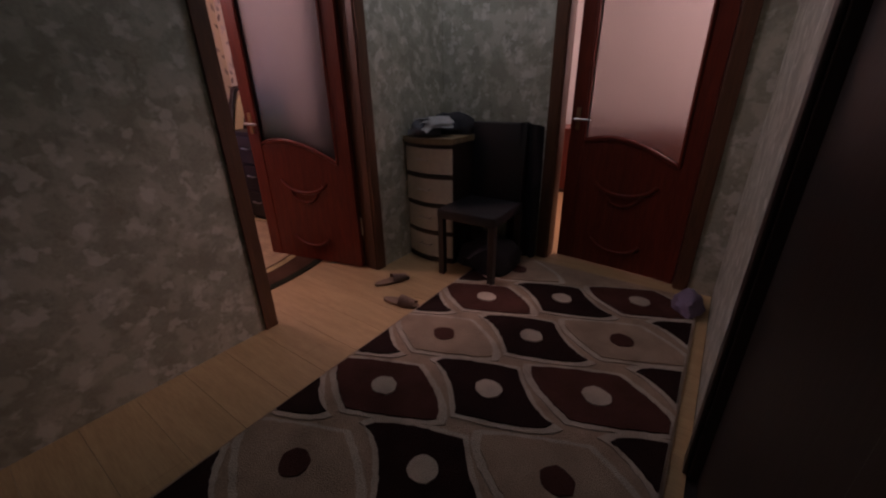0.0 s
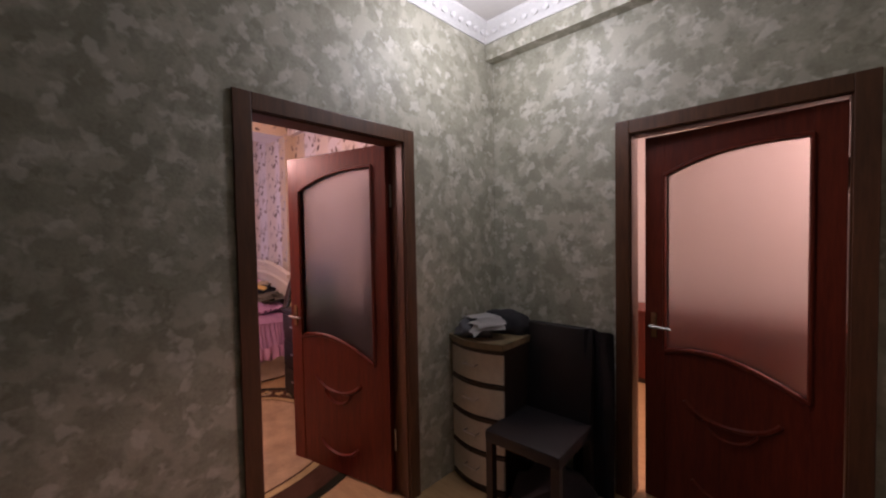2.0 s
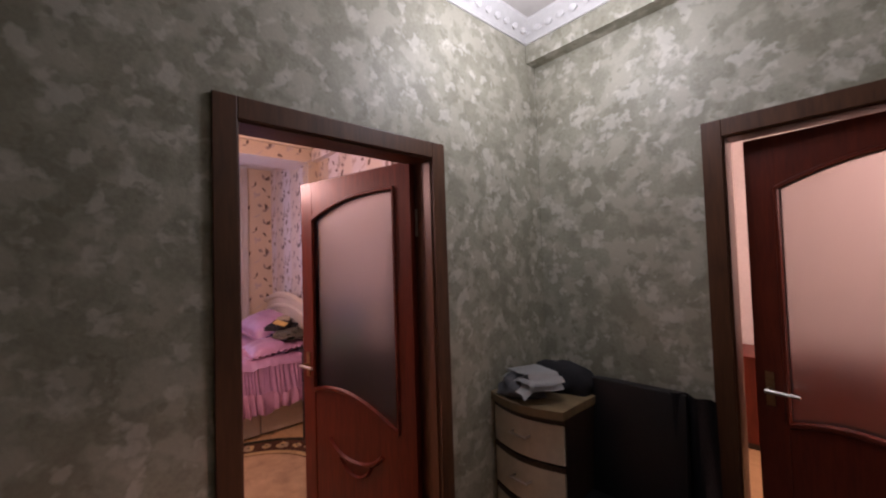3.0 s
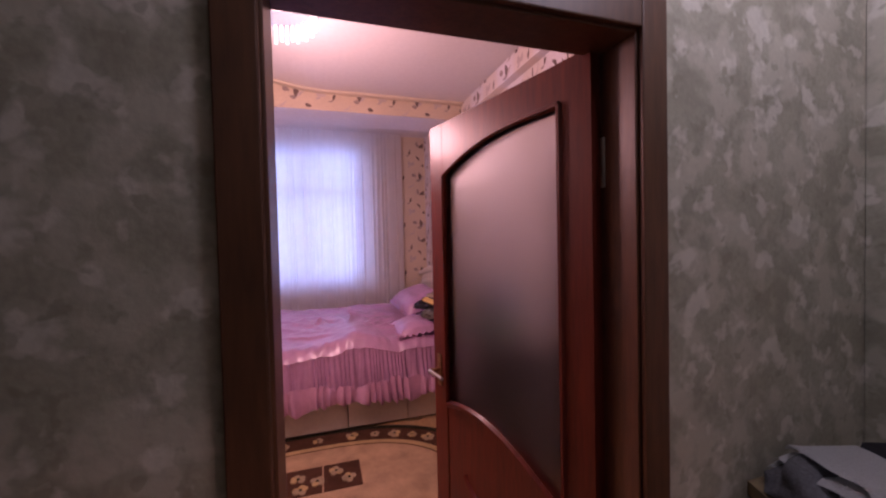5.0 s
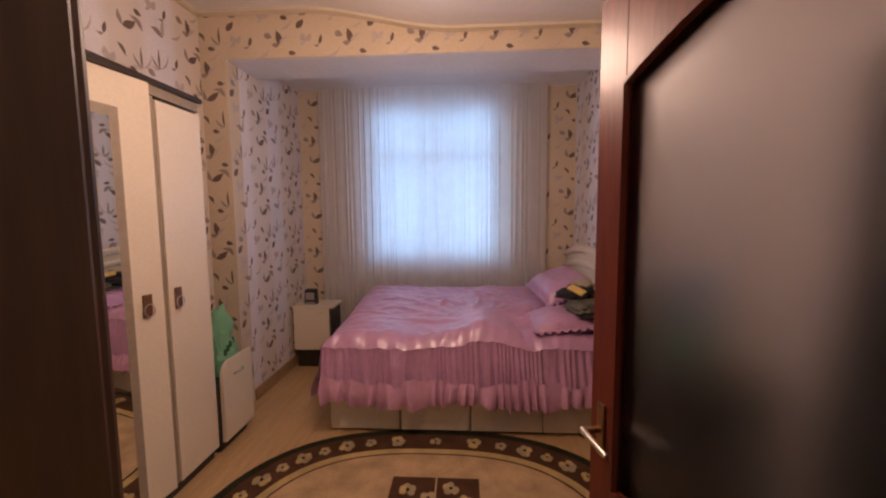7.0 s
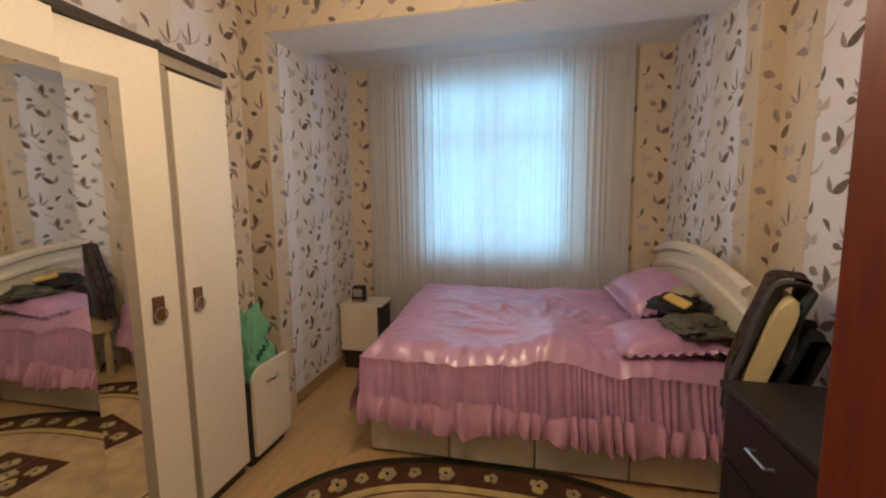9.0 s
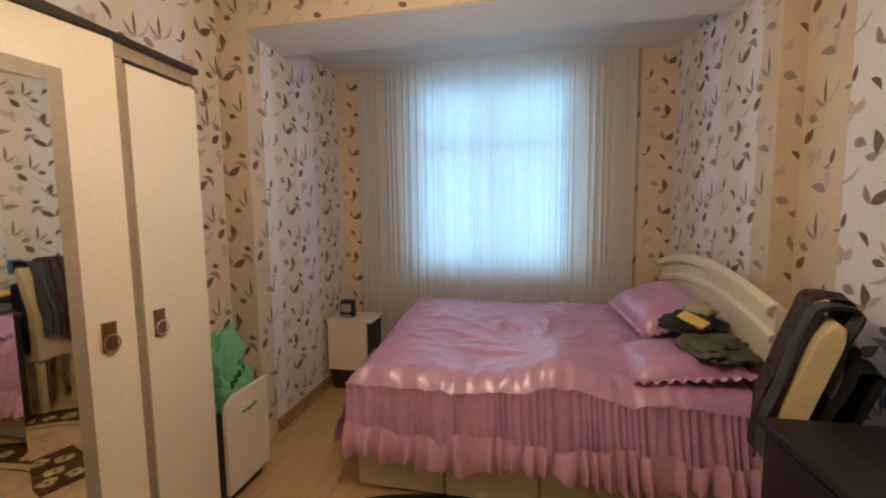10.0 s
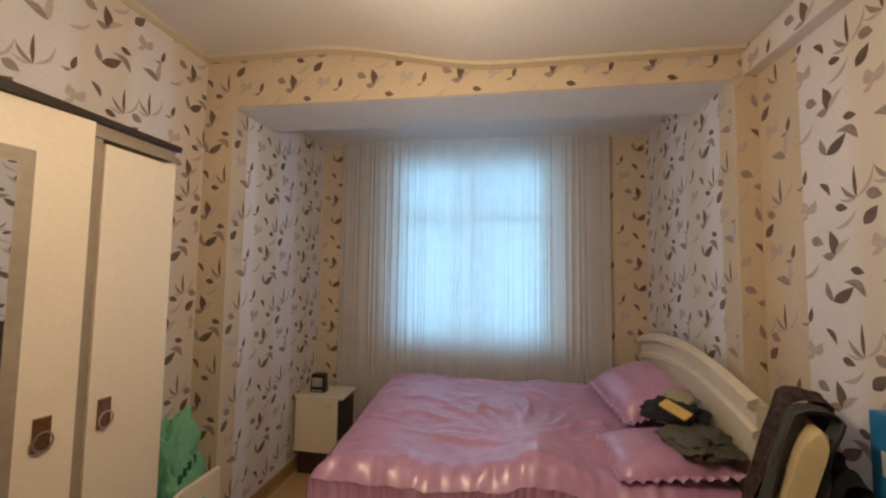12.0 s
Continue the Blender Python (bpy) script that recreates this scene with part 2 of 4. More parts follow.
setting("wall_east", b, PAPER_HALL, "papered hall wall", "wall")
setting("ceiling", boxed(XW, XE + 0.12, -2.0, YN, HALL_H, HALL_H + 0.1), CEIL, "white hall ceiling", "ceiling")

# bedroom shell
setting("wall_bedroom_south", boxed(XF - 0.002, XB - 0.004, YS - 0.12, YS, 0, BED_H + 0.1), PAPER_LILAC, "bedroom wall with leaf-printed wallpaper", "wall")
setting("wall_bay_front", boxed(XF - 0.15, XF, YS - 0.12, BAY0, 0, BED_H + 0.1), PAPER_CREAM, "cream strip of leaf-printed wall beside the bay", "wall")
setting("wall_bay_front_2", boxed(XF - 0.15, XF, BAY1, YR + 0.12, 0, BED_H + 0.1), PAPER_CREAM, "cream strip of leaf-printed wall beside the bay", "wall")
setting("wall_bay_front_3", boxed(XF - 0.012, XF, BAY0, BAY1, BEAM_Z, BED_H + 0.1), PAPER_CREAM, "cream strip of leaf-printed wall over the bay", "wall")
setting("wall_bay_left", boxed(XWIN - 0.2, XF - 0.15, BAY0 - 0.15, BAY0, 0, BED_H), PAPER_LILAC, "bay side wall with lilac leaf-printed wallpaper", "wall")
setting("wall_bay_right", boxed(XWIN - 0.2, XF - 0.15, BAY1, BAY1 + 0.15, 0, BED_H), PAPER_LILAC, "bay side wall with lilac leaf-printed wallpaper", "wall")
setting("wall_bedroom_north", boxed(XF, XB - 0.004, YR, YR + 0.12, 0, BED_H + 0.1), PAPER_LILAC, "bedroom wall with leaf-printed wallpaper", "wall")
setting("ceiling_bedroom", boxed(XF - 0.15, XB, YS - 0.1, YR + 0.1, BED_H, BED_H + 0.1), CEIL, "pale bedroom ceiling", "ceiling")
setting("beam_bay", boxed(BEAM_X, XF - 0.013, BAY0, BAY1, BEAM_Z - 0.002, BED_H), PLASTER, "white plastered beam over the window bay", "beam")
setting("ceiling_bay", boxed(XWIN - 0.2, BEAM_X - 0.001, BAY0, BAY1, BAY_H, BAY_H + 0.1), PLASTER, "white plastered soffit of the window bay", "ceiling")
b = boxed(XWIN - 0.2, XWIN, BAY0, WIN[0], 0, BAY_H)
box(b, XWIN - 0.2, XWIN, WIN[1], BAY1, 0, BAY_H)
box(b, XWIN - 0.2, XWIN, WIN[0], WIN[1], 0, WIN[2])
box(b, XWIN - 0.2, XWIN, WIN[0], WIN[1], WIN[3], BAY_H)
setting("wall_window", b, PAPER_CREAM, "papered window wall behind the curtain", "wall")

# room behind the second door
b = boxed(-2.0, -1.9, YN + 0.12, 5.0, 0, 2.9)
box(b, 1.9, 2.0, YN + 0.12, 5.0, 0, 2.9)
box(b, -2.0, 2.0, 5.0, 5.1, 0, 2.9)
setting("wall_far_room", b, PLASTER, "pale plain walls of the next room", "wall")
setting("ceiling_far_room", boxed(-2.0, 2.0, YN + 0.12, 5.1, 2.9, 3.0), CEIL, "white ceiling of the next room", "ceiling")



# ---- trim of the rooms ----
def skirting(name, x0, x1, y0, y1, h, material, label):
    return setting(name, boxed(x0, x1, y0, y1, 0.001, h, 0.004), material, label, "baseboard")


OAK_TRIM = mat("oak_skirting", (0.36, 0.23, 0.11), 0.5, grain=14, vary=0.3, bump=0.03, stretch=(2, 2, 5))
skirting("baseboard_bay", XWIN, XF - 0.15, BAY0 + 0.001, BAY0 + 0.016, 0.10, OAK_TRIM, "oak-coloured skirting board along the bay")


def cornice(name, a, b, depth, drop, inward, top, material, label, beads):
    """A moulded cornice along x or y from a to b, with a row of raised eggs."""
    a, b = Vector(a), Vector(b)
    along = (b - a).normalized()
    inn = Vector(inward)
    prof = [(0, 0), (depth, 0), (depth, 0.016), (depth * 0.82, 0.03), (depth * 0.62, 0.045), (depth * 0.45, drop * 0.55), (depth * 0.25, drop * 0.78), (depth * 0.2, drop * 0.86), (0.012, drop * 0.92), (0.012, drop), (0, drop)]
    bm = bmesh.new()
    ends = [[bm.verts.new((p + inn * u + Vector((0, 0, top - v)))[:]) for u, v in prof] for p in (a, b)]
    for i in range(len(prof)):
        j = (i + 1) % len(prof)
        bm.faces.new((ends[0][i], ends[0][j], ends[1][j], ends[1][i]))
    bm.faces.new(ends[0])
    bm.faces.new(ends[1][::-1])
    ob = setting(name, bm, material, label, "cornice")
    if beads:
        n = int((b - a).length / 0.075)
        bb = bmesh.new()
        for i in range(n):
            p = a + along * (0.04 + i * 0.075) + inn * depth * 0.50 + Vector((0, 0, top - drop * 0.52))
            bmesh.ops.create_icosphere(bb, subdivisions=1, radius=1, matrix=Matrix.Translation(p) @ along.to_track_quat("X", "Z").to_matrix().to_4x4() @ Matrix.Diagonal((0.030, 0.016, 0.024, 1)))
        tagged(part("egg_moulding", bb, material, ob, "", True), kind="stuff")
    return ob


cornice("cornice_west", (XW, -1.88, 0), (XW, YN - 0.09, 0), 0.085, 0.10, (1, 0, 0), HALL_H - 0.001, PLASTER, "white moulded plaster cornice with a bead row", True)
cornice("cornice_north", (XW, YN - 0.09, 0), (XE, YN - 0.09, 0), 0.085, 0.10, (0, -1, 0), HALL_H - 0.002, PLASTER, "white moulded plaster cornice with a bead row", True)
CREAM_TRIM = mat("cream_cornice", (0.66, 0.58, 0.44), 0.6, grain=40, vary=0.08, bump=0.03)
cornice("cornice_bedroom_south", (XB - 0.004, YS, 0), (XF, YS, 0), 0.06, 0.05, (0, 1, 0), BED_H - 0.001, CREAM_TRIM, "slim cream cornice", False)
setting("beam_bedroom", boxed(XF, XB - 0.005, YR - 0.07, YR - 0.001, 2.73, BED_H - 0.003), PAPER_LILAC, "shallow beam papered with leaf wallpaper", "beam")

setting("wall_strip", boxed(XF + 0.001, XF + 0.27, YR - 0.0007, YR + 0.01, 0.001, 2.728), PAPER_CREAM, "yellowish cream strip of wallpaper", "wall")

# stretched ceiling sheet that dips towards the headboard side


def dip(y):
    t = min(1, max(0, (y + 0.05) / 1.15))
    return BED_H - 0.03 - 0.17 * t * t * (3 - 2 * t)


bm = bmesh.new()
ys = [YS + 0.02 + (YR - 0.075 - YS - 0.02) * i / 40 for i in range(41)]
prism(bm, [(y, dip(y)) for y in ys] + [(ys[-1], BED_H - 0.002), (ys[0], BED_H - 0.002)], XF + 0.065, XB - 0.006, "x")
setting("ceiling_lowered", bm, CEIL, "pale stretched ceiling with a gentle wave", "ceiling")
bm = bmesh.new()
prism(bm, [(y, dip(y) - 0.018) for y in ys] + [(y, dip(y) + 0.002) for y in ys[::-1]], XF + 0.062, XF + 0.002, "x")
setting("cornice_wave", bm, CREAM_TRIM, "slim cream edging of the stretched ceiling", "cornice")


# ---- doors ----
def casing(name, at, width, height, depth, face, label, material=CASING):
    """A door frame in local axes: x across the opening from 0, y into the wall, z up; jamb lining and a trim on each face."""
    e = tagged(thing(name, label, "door frame", at), kind="structure")
    t = 0.024
    for nm, bx in (("jamb", (0, t, 0, depth, 0, height)), ("jamb", (width - t, width, 0, depth, 0, height)), ("head_jamb", (t, width - t, 0, depth, height - t, height))):
        part(nm, boxed(*bx, 0.003), material, e)
    for y0, y1 in ((-0.016, -0.001), (depth + 0.001, depth + 0.014)):
        part("trim_board", boxed(-face + t, t * 0.7, y0, y1, 0, height + face - t, 0.004), material, e)
        part("trim_board", boxed(width - t * 0.7, width + face - t, y0, y1, 0, height + face - t, 0.004), material, e)
        part("head_trim", boxed(t * 0.7, width - t * 0.7, y0 + 0.001, y1 + 0.001, height - t * 0.7, height + face - t, 0.004), material, e)
    return e


def arc(x0, x1, z, rise, n=18):
    """Points of an arch from (x0, z) to (x1, z) that rises by rise in the middle."""
    return [(x0 + (x1 - x0) * i / n, z + rise * math.sin(math.pi * i / n) ** 0.9) for i in range(n + 1)]


def ribbon(bm, pts, w, y0, y1):
    """One raised strip of width w along points (x, z), with sloped sides."""
    rows = []
    n = len(pts)
    for i, (x, z) in enumerate(pts):
        p, q = pts[max(0, i - 1)], pts[min(n - 1, i + 1)]
        d = Vector((q[0] - p[0], q[1] - p[1])).normalized()
        a = Vector((-d.y, d.x)) * w / 2
        rows.append([bm.verts.new((x + a.x * k, y, z + a.y * k)) for k, y in ((-1, y0), (-0.45, y1), (0.45, y1), (1, y0))])
    for r, t in zip(rows, rows[1:]):
        for k in range(3):
            bm.faces.new((r[k], r[k + 1], t[k + 1], t[k]))
    bm.faces.new(rows[0])
    bm.faces.new(rows[-1][::-1])
    return bm


def tube(bm, pts, rx, ry, seg=14):
    """A bent bar of oval section through points that climb."""
    rings = [[bm.verts.new((p.x + rx * math.cos(a), p.y + ry * math.sin(a), p.z)) for a in [2 * math.pi * k / seg for k in range(seg)]] for p in pts]
    for r, t in zip(rings, rings[1:]):
        for k in range(seg):
            bm.faces.new((r[k], r[(k + 1) % seg], t[(k + 1) % seg], t[k]))
    bm.faces.new(rings[0][::-1])
    bm.faces.new(rings[-1])
    return bm


def leaf_door(name, at, width, height, label):
    """A panelled leaf in local axes: hinge at x 0, leaf to +x, thickness along y. The frosted pane's top falls away towards
    the handle, and the lower panel swells up in a lopsided arch."""
    e = tagged(thing(name, label, "door", at), kind="structure")
    th, hs, st, z0 = 0.038, 0.105, 0.100, 0.012
    x0, x1 = hs, width - st
    top = [(x0 + (x1 - x0) * i / 20, height - 0.115 - 0.105 * max(0, (i / 20 - 0.22) / 0.78) ** 2.2) for i in range(21)]
    low = [(x0 + (x1 - x0) * i / 20, 0.735 + 0.155 * math.sin(math.pi * (0.03 + 0.66 * i / 20))) for i in range(21)]
    part("stile", boxed(0, hs, 0, th, z0, height, 0.0008), MAHOGANY, e)
    part("stile", boxed(width - st, width, 0, th, z0, height, 0.0008), MAHOGANY, e)
    bm = bmesh.new()
    prism(bm, [(x0 - 0.003, height - 0.001), (x0 - 0.003, top[0][1])] + top + [(x1 + 0.003, top[-1][1]), (x1 + 0.003, height - 0.001)], 0.001, th - 0.001)
    part("top_rail", bm, MAHOGANY, e)
    bm = bmesh.new()
    prism(bm, [(x0, z0)] + low + [(x1, z0)], 0.004, th - 0.004)
    part("lower_panel", bm, MAHOGANY, e)
    bm = bmesh.new()
    prism(bm, [(x, z - 0.008) for x, z in low] + [(x, z + 0.008) for x, z in top[::-1]], th * 0.40, th * 0.58)
    pane = part("glass_pane", bm, FROST, e, "frosted glass pane with an arched top")
    pane.visible_shadow = False
    for y0, y1 in ((0.002, -0.010), (th - 0.002, th + 0.010)):
        bm = bmesh.new()
        ribbon(bm, low, 0.030, y0, y1)
        ribbon(bm, top, 0.022, y0, y1)
        ribbon(bm, [low[0], top[0]], 0.022, y0, y1)
        ribbon(bm, [low[-1], top[-1]], 0.022, y0, y1)
        part("moulding", bm, MAHOGANY, e)
        for cz, rx, rz, w in ((0.66, 0.21, 0.13, 0.026), (0.58, 0.12, 0.12, 0.018), (0.24, 0.17, 0.11, 0.022)):
            bm = bmesh.new()
            ribbon(bm, [(width / 2 + rx * math.cos(k * math.pi / 18 + math.pi), cz + rz * math.sin(k * math.pi / 18 + math.pi)) for k in range(2, 17)], w, y0 * 0.5 + 0.002 if y1 < 0 else y0 - 0.003, y1)
            part("oval_moulding", bm, MAHOGANY, e)
        s = -1 if y1 < 0 else 1
        yb = y0 + s * 0.002
        h = part("door_handle", rod(boxed(width - 0.062, width - 0.032, min(yb, yb + s * 0.006), max(yb, yb + s * 0.006), 0.93, 1.07, 0.003), (width - 0.047, yb, 1.0), (width - 0.047, yb + s * 0.05, 1.0), 0.009), BRASS, e, "dark brass handle plate", True)
        part("lever", rod(bmesh.new(), (width - 0.040, yb + s * 0.05, 1.0), (width - 0.15, yb + s * 0.055, 0.998), 0.009, 0.007), METAL, h, "polished steel lever", True)
    for hz in (0.25, height - 0.36):
        part("hinge", rod(bmesh.new(), (-0.006, -0.004, hz), (-0.006, -0.004, hz + 0.13), 0.010), METAL, e, "steel hinge", True)
    return e


# local x runs along +y for the bedroom frame (turned by 90 degrees), into the wall along -x
casing("door_frame_bedroom", pose(XW, D1[0], 0, 0, 0, 90), D1[1] - D1[0], D1[2], XW - XB, 0.080, "dark brown wooden door frame in the papered wall")
casing("door_frame_far_room", pose(D2[0], YN, 0), D2[1] - D2[0], D2[2], 0.12, 0.082, "dark brown wooden door frame at the hall's end")
casing("door_frame_side", pose(XE, 1.20, 0, 0, 0, -90), 0.90, 2.06, 0.12, 0.085, "dark wooden frame of a closed side door", DARK_WOOD)
ang = math.degrees(math.atan2(1.53 - 1.735, -2.775 + 1.960))
leaf_door("door_1", pose(-1.962, 1.730, 0, 0, 0, ang), 0.835, 2.055, "open mahogany door with an arched frosted pane")
ang = math.degrees(math.atan2(2.700 - 2.635, -0.872 + 0.080))
leaf_door("door_2", pose(-0.0755, 2.664, 0, 0, 0, ang), 0.79, 2.050, "mahogany door with an arched frosted pane, ajar")
e = tagged(thing("door_3", "closed dark side door of the hall", "door", pose(XE + 0.03, 1.17, 0, 0, 0, -90)), kind="structure")
part("leaf", boxed(0, 0.84, 0, 0.04, 0.01, 2.03, 0.003), DARK_WOOD, e)


# ---- hall: rug ----
def pile(name, colour):
    m = mat(name, colour, 0.95, grain=220, vary=0.35, bump=0.9, spots=7, spec=0.1)
    return m


RUG_BEIGE, RUG_DARK, RUG_BROWN, RUG_WHITE = pile("rug_beige", (0.40, 0.29, 0.20)), pile("rug_dark_brown", (0.028, 0.013, 0.011)), pile("rug_brown", (0.085, 0.035, 0.026)), pile("rug_cream", (0.52, 0.43, 0.33))
rug = thing("hall_rug", "beige shag rug with dark wavy cells and dots", "rug", pose(0, 0, 0))
RX0, RX1, RY0, RY1 = -1.275, 0.085, -1.1, 2.49
part("backing", boxed(RX0, RX1, RY0, RY1, 0.001, 0.016, 0.005), RUG_BEIGE, rug)


def cell(cx, cy, k, round_kind):
    """A lens-shaped cell, pointed at both ends and swirled: point-symmetric, with one full and one hollow shoulder."""
    a, b = 0.315, 0.198
    left, right = (0.85, 0.55) if round_kind else (0.62, 1.75)
    lx = 0.05
    half = [(-a + (a + lx) * i / 18, b * (i / 18) ** left) for i in range(18)] + [(lx + (a - lx) * i / 18, b * (1 - i / 18) ** right) for i in range(18)]
    pts = half + [(-x, -y) for x, y in half]
    return [Vector((cx + x * k, cy - 0.02 * x / a + y * k)) for x, y in pts]


def clip_poly(pts, x0, x1):
    """Keep the part of an outline between two x."""
    for lim, keep in ((x0, lambda p, l: p.x >= l), (x1, lambda p, l: p.x <= l)):
        res = []
        for i in range(len(pts)):
            p, q = pts[i], pts[(i + 1) % len(pts)]
            if keep(p, lim):
                res.append(p)
            if keep(p, lim) != keep(q, lim):
                t = (lim - p.x) / (q.x - p.x)
                res.append(p + (q - p) * t)
        pts = res
    return pts


def pad(name, pts, z0, z1, material):
    bm = bmesh.new()
    jit = [(p.x + random.uniform(-1, 1) * 0.003, p.y + random.uniform(-1, 1) * 0.003) for p in pts]
    prism(bm, jit, z0, z1, "z")
    return part(name, bm, material, rug)


for col, cx in enumerate((-1.374, -0.98, -0.595, -0.205, 0.19)):
    off = 0.445 if col % 2 else 0.220
    for r in range(-4, 6):
        cy = off + 0.4515 * r + (0.008 if col % 2 == 0 else 0)
        if cy < RY0 + 0.2 or cy > RY1 - 0.03:
            continue
        edge = col in (0, 4)
        beige = (col in (1, 3)) and ((r + (1 if col == 3 else 0)) % 2 == 0)
        body = cell(cx, cy, 1.065, col in (1, 3))
        inner = cell(cx, cy, 0.93, col in (1, 3))
        body, inner = clip_poly(body, RX0 + 0.015, RX1 - 0.01), clip_poly(inner, RX0 + 0.02, RX1 - 0.015)
        if cy + 0.22 > RY1:
            body = [Vector((p.x, min(p.y, RY1 - 0.01))) for p in body]
            inner = [Vector((p.x, min(p.y, RY1 - 0.015))) for p in inner]
        if len(body) < 3 or len(inner) < 3:
            continue
        pad("outline", body, 0.015, 0.0205 + 0.0004 * (r % 3) + 0.0002 * col, RUG_WHITE)
        pad("cell", inner, 0.020, 0.0265 + 0.0004 * (r % 3) + 0.0002 * col, RUG_BEIGE if beige else (RUG_BROWN if col in (1, 3) else RUG_DARK))
        if not edge:
            dot = [Vector((cx + 0.058 * math.cos(a) * random.uniform(0.94, 1.06), cy + 0.052 * math.sin(a) * random.uniform(0.94, 1.06))) for a in [i * math.pi / 8 for i in range(16)]]
            pad("dot", dot, 0.025, 0.032, RUG_BROWN if beige else RUG_WHITE)

# ---- hall: chest of drawers, towel pile, chair, slippers ----
FRONT = mat("drawer_front_cream", (0.56, 0.52, 0.42), 0.4, grain=30, vary=0.12, bump=0.03)
TOP_W = mat("chest_top_oak", (0.20, 0.15, 0.08), 0.4, grain=14, vary=0.3, bump=0.03, stretch=(1, 6, 1))
chest = thing("chest_of_drawers", "narrow bow-fronted chest with four cream drawers", "chest of drawers", pose(-1.838, 2.10, 0))


def bow(w, depth, n=12, y0=0.0):
    return [(w * i / n, y0 - depth * math.sin(math.pi * i / n)) for i in range(n + 1)]


chest.scale.z = 1.032
CW, CD = 0.40, 0.44
part("side", boxed(0, 0.018, 0.02, CD, 0.02, 0.835, 0.002), DARK_WOOD, chest)
part("side", boxed(CW - 0.018, CW, 0.02, CD, 0.02, 0.835, 0.002), DARK_WOOD, chest)
part("back", boxed(0.018, CW - 0.018, CD - 0.012, CD, 0.02, 0.835), DARK_WOOD, chest)
bm = bmesh.new()
prism(bm, bow(CW, 0.045, 14, 0.015) + [(CW, CD), (0, CD)], 0.002, 0.035, "z")
part("plinth", bm, DARK_WOOD, chest)
bm = bmesh.new()
prism(bm, [(x * 1.03 - 0.006, y) for x, y in bow(CW, 0.055, 14, -0.005)] + [(CW + 0.006, CD), (-0.006, CD)], 0.836, 0.872, "z")
part("top", bm, TOP_W, chest, "worn oak-coloured top")
for k in range(4):
    z0 = 0.045 + k * 0.199
    bm = bmesh.new()
    prism(bm, bow(CW - 0.01, 0.045, 14, 0.008) + [(CW - 0.01, 0.03), (0, 0.03)], z0, z0 + 0.165, "z")
    d = part("drawer", bm, FRONT, chest, "", True)
    d.location.x = 0.005
    bm = bmesh.new()
    prism(bm, bow(CW, 0.050, 14, 0.012) + [(CW, 0.03), (0, 0.03)], z0 + 0.166, z0 + 0.190, "z")
    part("rail", bm, DARK_WOOD, chest)
    hb = rod(bmesh.new(), (0.15, -0.068, z0 + 0.095), (0.25, -0.068, z0 + 0.095), 0.006)
    for hx in (0.155, 0.245):
        rod(hb, (hx, -0.03, z0 + 0.095), (hx, -0.069, z0 + 0.095), 0.005)
    part("handle", hb, METAL, d, "small steel bar handle", True).location.x = -0.005


def crumple(name, label, category, centre, size, material, seed, squash=1.0, parent=None, n=3, rough=0.35):
    """A soft heap of cloth: a ball flattened on its support, with folds."""
    bm = bmesh.new()
    bmesh.ops.create_icosphere(bm, subdivisions=n, radius=1)
    for v in bm.verts:
        p = v.co * 1.6 + Vector((seed * 3.1, seed * 1.7, seed))
        f = 1 + rough * noise.noise(p) + rough * 0.6 * abs(noise.noise(p * 2.3)) + (rough * 0.22 * abs(noise.noise(p * 5.1)) if n > 3 else 0)
        v.co = Vector((v.co.x * f * size[0], v.co.y * f * size[1], max(v.co.z * f, -0.35) * size[2]))
    ob = part(name, bm, material, parent, label if parent else "", True)
    ob.location = centre
    return ob if parent else tagged(ob, label, category)


TOWEL = mat("white_towel", (0.66, 0.66, 0.66), 0.9, grain=160, vary=0.12, bump=0.5)
GREY_CLOTH = mat("grey_cloth", (0.11, 0.11, 0.12), 0.85, grain=120, vary=0.4, bump=0.4)
OLIVE_CLOTH = mat("olive_cloth", (0.10, 0.095, 0.07), 0.85, grain=120, vary=0.35, bump=0.4)
BLACK_CLOTH = mat("black_cloth", (0.014, 0.013, 0.017), 0.8, grain=120, vary=0.4, bump=0.4)
crumple("folded_scarf", "grey patterned scarf folded on the chest", "scarf", (-1.70, 2.17, 0.930), (0.110, 0.105, 0.070), GREY_CLOTH, 1)
towel = thing("towel", "folded white towel on the chest of drawers", "towel", pose(-1.665, 2.185, 0.962, 0, 0, -24))
for k, (w, d, ox, oy, turn) in enumerate(((0.30, 0.21, 0, 0, 0.0), (0.285, 0.19, 0.006, 0.012, 0.06), (0.25, 0.16, -0.008, 0.02, -0.05))):
    # each layer of the folded cloth sags over the front edge and is puffed at the fold
    def layer(u, v, w=w, d=d, ox=ox, oy=oy, turn=turn, k=k):
        x, y = (u - 0.5) * w, (v - 0.5) * d
        x, y = x * math.cos(turn) - y * math.sin(turn) + ox, x * math.sin(turn) + y * math.cos(turn) + oy
        sag = max(0, -y - 0.055) * 0.7
        return (x + 0.006 * math.sin(y * 30 + k), y - 0.012 * math.sin(x * 11 + k), 0.020 + 0.019 * k + 0.012 * noise.noise(Vector((x * 9, y * 9, k * 3))) + 0.010 * math.sin(x * 14 + y * 7) - sag * (1 - 0.25 * k) - 0.02 * max(0, abs(2 * u - 1) - 0.86) / 0.14)
    lay = bmesh.new()
    grid_sheet(lay, 26, 18, layer)
    bmesh.ops.solidify(lay, geom=lay.faces[:], thickness=0.013)
    part("fold", lay, TOWEL, towel, "", True)
